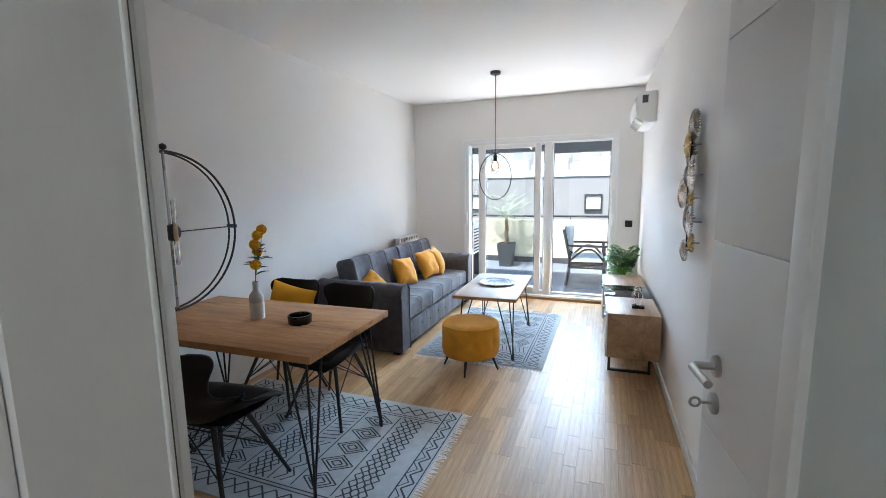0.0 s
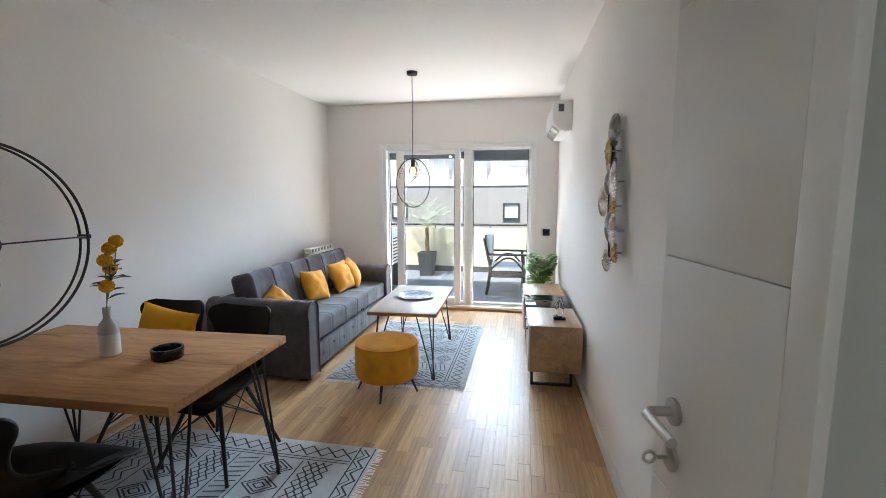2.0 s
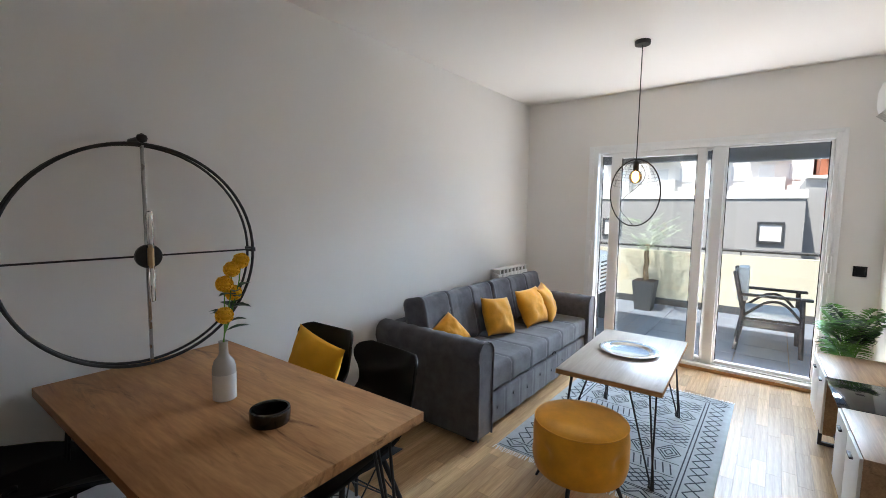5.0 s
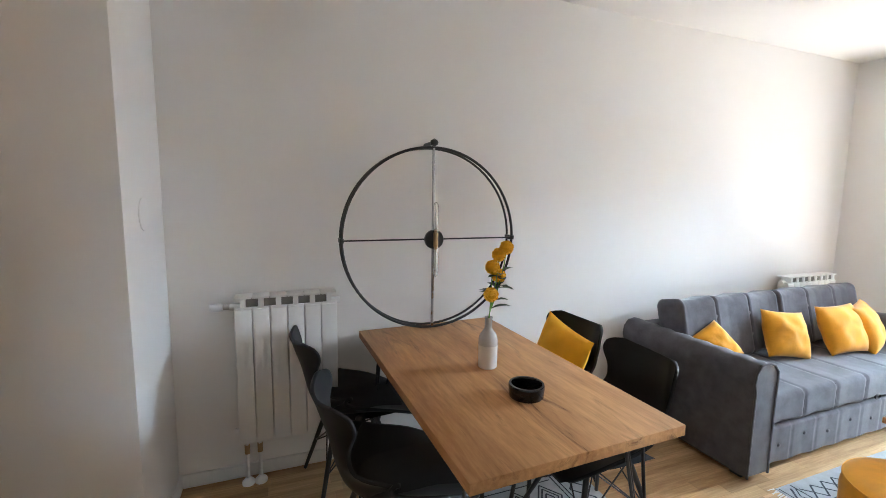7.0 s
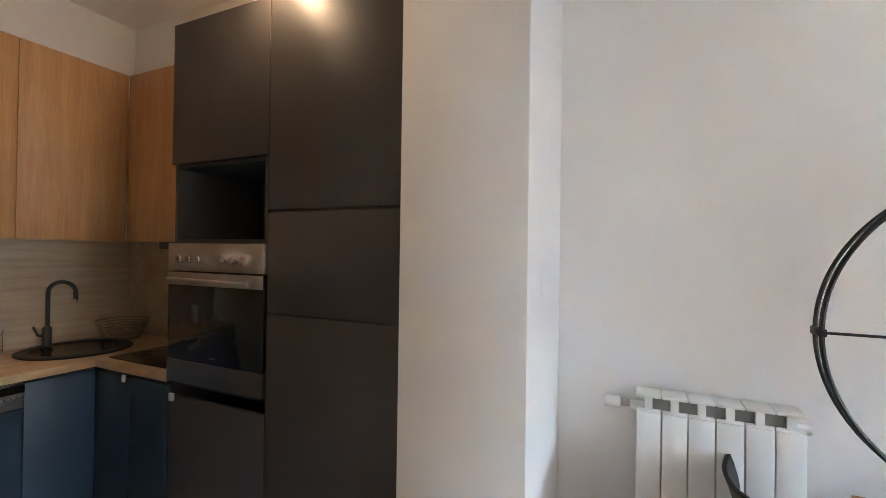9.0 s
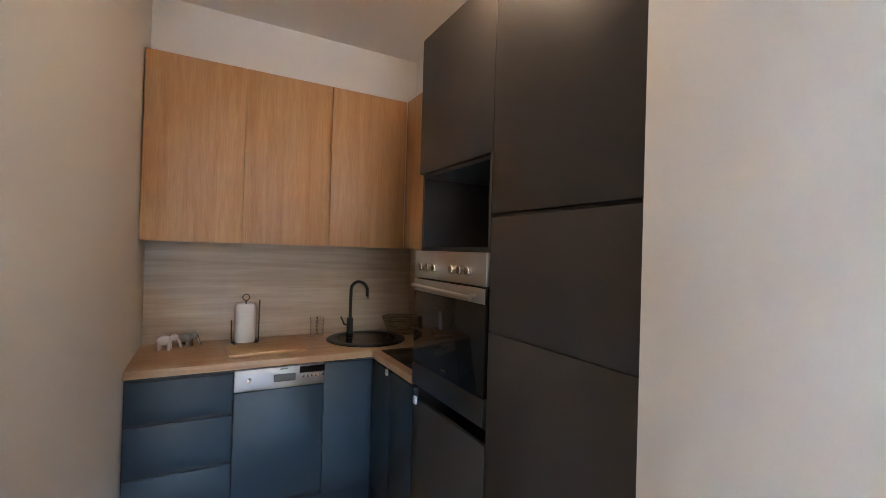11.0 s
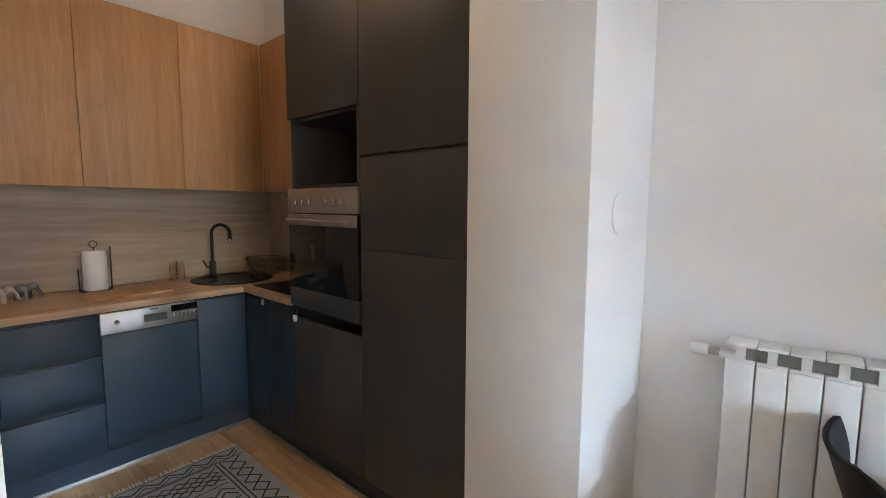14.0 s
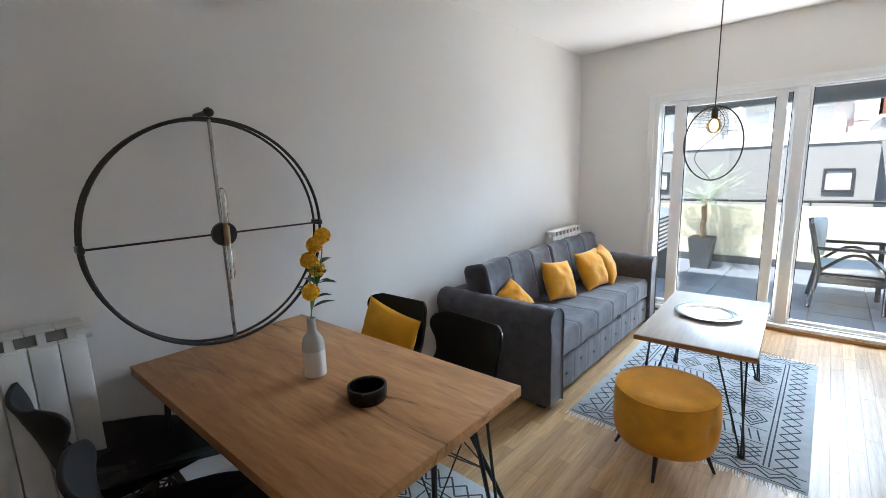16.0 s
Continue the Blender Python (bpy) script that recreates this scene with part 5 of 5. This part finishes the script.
for y0, y1 in ((KF + 0.003, -0.50), (-0.497, YT0 - 0.003)):
    d = part("door", box(TF - 0.02, TF, y0, y1, 0.12, 0.84, 0.0015), SLATE, hu)
part("child_lock", box(TF + 0.0005, TF + 0.012, -0.55, -0.53, 0.815, 0.85, 0.003), RADW, hu, "white child lock")
hob = tagged(part("hob", box(-2.20, TF - 0.035, -0.74, -0.235, WT1 + 0.0003, WT1 + 0.007, 0.002), BLACKG), "black glass hob set on the worktop", "hob")
for x, y, r in ((-1.9, -0.6, 0.09), (-1.9, -0.36, 0.075), (-2.09, -0.6, 0.07), (-2.09, -0.36, 0.09)):
    part("cooking_zone", tube(circle((x, y, WT1 + 0.0072), r, "z", 32), 0.0008, 4, True), DARKSLOT, hob)

ov = thing("oven_tower", "anthracite tall unit holding a built-in oven and an open niche", "cabinet")
part("side_panel", box(XL, TF - 0.0205, YT0, YT0 + 0.018, 0.116, TT), ANTHR, ov)
# inner faces near-black, the niche's shade put into their colour
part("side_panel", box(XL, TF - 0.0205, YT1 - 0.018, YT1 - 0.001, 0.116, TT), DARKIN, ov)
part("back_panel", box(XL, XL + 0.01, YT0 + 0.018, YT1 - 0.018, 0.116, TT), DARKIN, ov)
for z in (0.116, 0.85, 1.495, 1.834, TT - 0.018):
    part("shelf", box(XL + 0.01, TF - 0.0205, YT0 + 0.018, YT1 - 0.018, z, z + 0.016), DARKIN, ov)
part("lower_door", box(TF - 0.02, TF, YT0 + 0.002, YT1 - 0.003, 0.12, 0.805, 0.0015), ANTHR, ov)
part("upper_door", box(TF - 0.02, TF, YT0 + 0.002, YT1 - 0.003, 1.852, TT, 0.0015), ANTHR, ov)
part("niche_frame", box(TF - 0.02, TF - 0.001, YT1 - 0.017, YT1 - 0.003, 1.512, 1.850), ANTHR, ov)
part("child_lock", box(TF + 0.0005, TF + 0.012, YT0 + 0.02, YT0 + 0.05, 0.78, 0.815, 0.003), RADW, ov, "white child lock")
oven = thing("oven", "built-in electric oven with steel trim and dark glass door", "oven", (TF, YT0 + 0.004, 0.872))
OW, OH = 0.588, 0.62
part("body", box(-0.45, -0.021, 0.03, OW - 0.03, 0.005, OH - 0.01), DARKIN, oven)
cp = part("control_panel", box(-0.02, 0.012, 0, OW, 0.498, OH, 0.003), STEEL, oven, "brushed steel control panel")
for y in (0.07, 0.13, 0.19, 0.34, 0.40, 0.46):
    part("knob", lathe([(0.019, 0.0), (0.017, 0.02), (0.014, 0.023), (0.0, 0.023)], 20, m=Matrix.Translation((0.0122, y + 0.03, 0.55)) @ Matrix.Rotation(radians(90), 4, "Y")), CHROME, cp)
dr2 = part("door", box(-0.02, 0.01, 0, OW, 0.10, 0.493, 0.003), BLACKG, oven, "dark glass oven door")
part("door_trim", box(-0.02, 0.012, 0, OW, 0.0, 0.098, 0.003), STEELD, oven, "steel strip below the glass")
part("top_trim", box(0.0102, 0.013, 0.002, OW - 0.002, 0.435, 0.491, 0.001), STEEL, dr2)
part("handle", tube([(0.045, 0.05, 0.462), (0.045, OW - 0.05, 0.455)], 0.009, 10), STEEL, dr2)
for y in (0.06, OW - 0.06):
    part("handle_post", tube([(0.013, y, 0.462), (0.045, y, 0.462)], 0.007, 8), STEEL, dr2)
part("badge", box(0.0102, 0.011, OW / 2 - 0.02, OW / 2 + 0.02, 0.125, 0.132), DARKSLOT, dr2)

fr2 = thing("fridge_tower", "anthracite tall unit with integrated fridge doors", "cabinet")
part("carcass", box(XL, TF - 0.0205, YT1 + 0.001, YT2, 0.116, TT), ANTHR, fr2)
for z0, z1 in ((0.12, 1.212), (1.216, 1.615), (1.629, TT)):
    part("door", box(TF - 0.02, TF, YT1 + 0.002, YT2 - 0.002, z0, z1, 0.0015), ANTHR, fr2)


def wall_unit(label, x0, x1, y0, y1, front, z0=1.518, z1=2.522):
    th = thing("wall_cabinet", label, "cabinet", group="oak wall cabinets")
    if front == "y":
        part("carcass", box(x0, x1, y0, y1 - 0.019, z0, z1), FRONT, th)
        part("door", box(x0 + 0.0015, x1 - 0.0015, y1 - 0.0185, y1, z0 - 0.012, z1, 0.0015), FRONT, th)
    else:
        part("carcass", box(x0, x1 - 0.019, y0, y1, z0, z1), FRONT, th)
        part("door", box(x1 - 0.0185, x1, y0 + 0.0015, y1 - 0.0015, z0 - 0.012, z1, 0.0015), FRONT, th)
    return th


UF = -1.117
xs = [XK - 0.004, -1.035, -1.538, -2.052]
for a, c in zip(xs, xs[1:]):
    wall_unit("oak-fronted wall cabinet over the worktop", c, a, YB, UF, "y")
wall_unit("narrow oak-fronted wall cabinet over the hob", XL, -2.055, UF - 0.0, -0.66, "x")
wall_unit("narrow oak-fronted wall cabinet over the hob", XL, -2.055, -0.658, YT0 - 0.002, "x")
tagged(part("cooker_hood", box(XL + 0.02, -2.02, -0.75, -0.24, 1.462, 1.505, 0.004), BLACKM), "slim black cooker hood under the wall cabinets", "hood")

# sink and tap
sk = thing("sink", "round black composite sink set into the worktop", "sink", (-1.80, -1.10, WT1))
part("rim", lathe([(0.255, 0.0003), (0.255, 0.006), (0.245, 0.010), (0.20, 0.010), (0.19, 0.006), (0.19, 0.0008)], 56, caps=False), BLACKP, sk)
part("bowl", lathe([(0.19, 0.006), (0.18, 0.004), (0.10, 0.002), (0.0, 0.0015)], 48, caps=False), BLACKG, sk)
tp = thing("tap", "tall black swan-neck kitchen tap", "tap", (-1.74, -1.27, WT1 + 0.0105))
part("base", lathe([(0.026, 0), (0.026, 0.01), (0.021, 0.014), (0.021, 0.10), (0.016, 0.11)], 24), BLACKM, tp)
part("spout", tube([(0, 0, 0.105), (0, 0, 0.30)] + [(-0.04 * (1 - math.cos(a)), 0.055 * (1 - math.cos(a)), 0.30 + 0.06 * math.sin(a)) for a in [k * math.pi / 12 for k in range(1, 12)]] + [(-0.08, 0.11, 0.265)], 0.011, 12), BLACKM, tp)
part("outlet", lathe([(0.012, 0.0), (0.012, 0.014)], 16, m=Matrix.Translation((-0.08, 0.11, 0.251))), CHROME, tp)
part("lever", tube([(0.02, 0, 0.06), (0.045, 0.01, 0.068), (0.07, 0.02, 0.12)], 0.006, 8), BLACKM, tp)

# things on the worktop
kr = thing("paper_towel_holder", "black wire holder with a white paper roll", "paper towel", (-1.08, -1.25, WT1 + 0.0005))
part("paper_roll", lathe([(0.02, 0.01), (0.058, 0.01), (0.058, 0.24), (0.02, 0.24)], 36, caps=False), PAPER, kr)
part("base_ring", tube(circle((0, 0, 0.005), 0.075, "z", 36), 0.004, 6, True), BLACKM, kr)
part("cross_bar", tube([(-0.075, 0, 0.005), (0.075, 0, 0.005)], 0.004, 6), BLACKM, kr)
part("core_rod", tube([(0, 0, 0.005), (0, 0, 0.26)], 0.004, 6), BLACKM, kr)
part("loop", tube(circle((0, 0, 0.277), 0.019, "y", 20), 0.003, 6, True), BLACKM, kr)
part("guard_rod", tube([(-0.075, 0.0, 0.005), (-0.078, 0.0, 0.26)], 0.004, 6), BLACKM, kr)
part("guard_rod", tube([(0.075, 0.0, 0.005), (0.078, 0.0, 0.14)], 0.004, 6), BLACKM, kr)
bd = tagged(part("cutting_board", box(-0.20, 0.20, -0.13, 0.13, 0, 0.018, 0.004), wood("board_wood", (0.42, 0.25, 0.11), (0.62, 0.40, 0.20), "x", 0.5)), "plain wooden cutting board on the worktop", "cutting board")
bd.matrix_basis = pose(-1.17, -1.01, WT1 + 0.0005, 0, 0, 3)
for dx in (0, -0.045):
    gl = lathe([(0.0, 0.0), (0.018, 0.0)] + [(0.019 + 0.004 * (k % 2), 0.008 + 0.012 * k) for k in range(10)] + [(0.022, 0.13), (0.020, 0.13), (0.018, 0.012), (0.0, 0.012)], 20, caps=False)
    g = tagged(part("drinking_glass", gl, CLEAR), "tall ribbed clear glass on the worktop", "glass", "glasses on the worktop")
    g.matrix_basis = pose(-1.50 + dx, -1.30, WT1 + 0.0005)


def elephant(x, y, rz, material, label):
    b = bmesh.new()
    def ball(c, r, s=(1, 1, 1)):
        lathe([(0.001, -r)] + [(r * math.cos(a), r * math.sin(a)) for a in (-1.1, -0.7, -0.3, 0.1, 0.5, 0.9, 1.2)] + [(0.001, r)], 14, bm=b, m=Matrix.Translation(c) @ Matrix.Diagonal((*s, 1)), caps=False)
    ball((0, 0, 0.042), 0.024, (1.35, 1, 0.95))
    ball((0.038, 0, 0.055), 0.016)
    for sx in (-1, 1):
        for sy in (-1, 1):
            tube([(0.018 * sx, 0.012 * sy, 0.035), (0.019 * sx, 0.013 * sy, 0)], 0.008, 8, bm=b)
        ball((0.032, 0.017 * sx, 0.056), 0.013, (0.7, 0.4, 1))
    tube([(0.05, 0, 0.05), (0.06, 0, 0.03), (0.064, 0, 0.014), (0.07, 0, 0.012)], 0.006, 8, bm=b)
    ob = tagged(part("elephant_figurine", b, material, angle=70), label, "figurine", "figurines on the worktop")
    ob.matrix_basis = pose(x, y, WT1 + 0.0005, 0, 0, rz) @ Matrix.Scale(1.25, 4)


elephant(-0.67, -1.20, 170, CERAM, "small white ceramic animal figurine")
elephant(-0.77, -1.26, 150, GUNMETAL, "small dark patterned animal figurine")
bk = thing("wire_basket", "dark woven basket in the worktop corner", "basket", (-2.10, -1.22, WT1 + 0.0005))
for k in range(7):
    part("hoop", tube(circle((0, 0, 0.006 + 0.018 * k), 0.09 + 0.007 * k, "z", 32), 0.006, 6, True), BARK, bk)
part("bottom", lathe([(0.09, 0.0005), (0.09, 0.006)], 24), BARK, bk)

# small lamp before the tall units, and an unseen lamp added to fill the hall
kl = thing("ceiling_lamp", "small warm globe lamp on a short stem in the kitchen", "lamp", (-1.655, 0.45, 2.62))
part("stem", tube([(0, 0, 0), (0, 0, HK - 2.6205)], 0.006, 10), STEEL, kl)
part("base", lathe([(0.035, -0.0005), (0.035, -0.02), (0.02, -0.024)], 28), STEEL, kl)
part("globe", lathe([(0.018, -0.024), (0.032, -0.030), (0.04, -0.046), (0.034, -0.064), (0.018, -0.076), (0.001, -0.08)], 28, caps=False), LAMPW, kl, "lit warm globe")
hl = thing("ceiling_lamp", "added flat round white lamp filling the unseen hall", "lamp", (0.15, -0.2, H))
part("base", lathe([(0.15, -0.0005), (0.15, -0.03), (0.14, -0.032)], 36), TRIM, hl)
part("diffuser", lathe([(0.139, -0.033), (0.13, -0.05), (0.09, -0.058), (0.001, -0.06)], 36, caps=False), HALLFILL, hl, "neutral white glow of the added hall fill")

# ---- balcony tiles ----
tile_me = None
floor_b = bpy.data.objects["balcony_floor"]
for i in range(-4, 5):
    for j in range(6):
        x, y = i * 0.45 - 0.4, YN + 0.535 + j * 0.45
        if tile_me is None:
            t = part("tile", box(-0.222, 0.222, -0.222, 0.222, -0.011, 0.0, 0.0015, 1), TILE, floor_b)
            tile_me = t.data
        else:
            t = new("tile", tile_me)
            t.parent = floor_b
        t.location = (x, y, 0)
b = box(-4.0, -2.43, YN + 0.31, BY1, -0.0119, -0.001)
box(1.63, 3.2, YN + 0.31, BY1, -0.0119, -0.001, bm=b)
structure("balcony_floor_edge", b, TILE, "grey tiles at the balcony ends", "floor")

# ---- parquet strips ----
SW = 0.07
LENGTHS = (0.30, 0.42, 0.54)
strip_me = {}


def strip_mesh(ln):
    b = box(0.0002, SW - 0.0002, 0.0002, ln - 0.0002, -0.0078, 0.0, 0.0005, 1)
    me = bpy.data.meshes.new("parquet_strip")
    b.to_mesh(me)
    b.free()
    me.materials.append(OAK)
    return me


for ln in LENGTHS:
    strip_me[ln] = strip_mesh(ln)
floor = bpy.data.objects["floor"]
rnd = random.Random(7)
verts, faces = [], []
singles = 0
x = XL
while x < XR - 0.001:
    y = YB - rnd.random() * 0.4
    while y < YN + 0.04:
        ln = rnd.choice(LENGTHS)
        near = -0.46 <= x <= 0.80 and 2.2 <= y <= 6.2 and singles < 300
        if near:
            s = new("parquet_strip", strip_me[ln])
            s.parent = floor
            s.location = (x, y, 0)
            singles += 1
        else:
            y0, y1 = max(y, YB), min(y + ln, YN + 0.04)
            x1 = min(x + SW, XR)
            if y1 - y0 > 0.02:
                n = len(verts)
                g, h = 0.0002, 0.0007
                verts += [(x + g, y0 + g, -0.001), (x1 - g, y0 + g, -0.001), (x1 - g, y1 - g, -0.001), (x + g, y1 - g, -0.001),
                          (x + h, y0 + h, 0), (x1 - h, y0 + h, 0), (x1 - h, y1 - h, 0), (x + h, y1 - h, 0)]
                faces += [(n + 4, n + 5, n + 6, n + 7), (n, n + 1, n + 5, n + 4), (n + 1, n + 2, n + 6, n + 5), (n + 2, n + 3, n + 7, n + 6), (n + 3, n, n + 4, n + 7)]
        y += ln
    x += SW
me = bpy.data.meshes.new("parquet_rest")
me.from_pydata(verts, [], faces)
me.materials.append(OAK_FAR)
rest = new("parquet_rest", me)
rest.parent = floor
tagged(rest, kind="stuff")
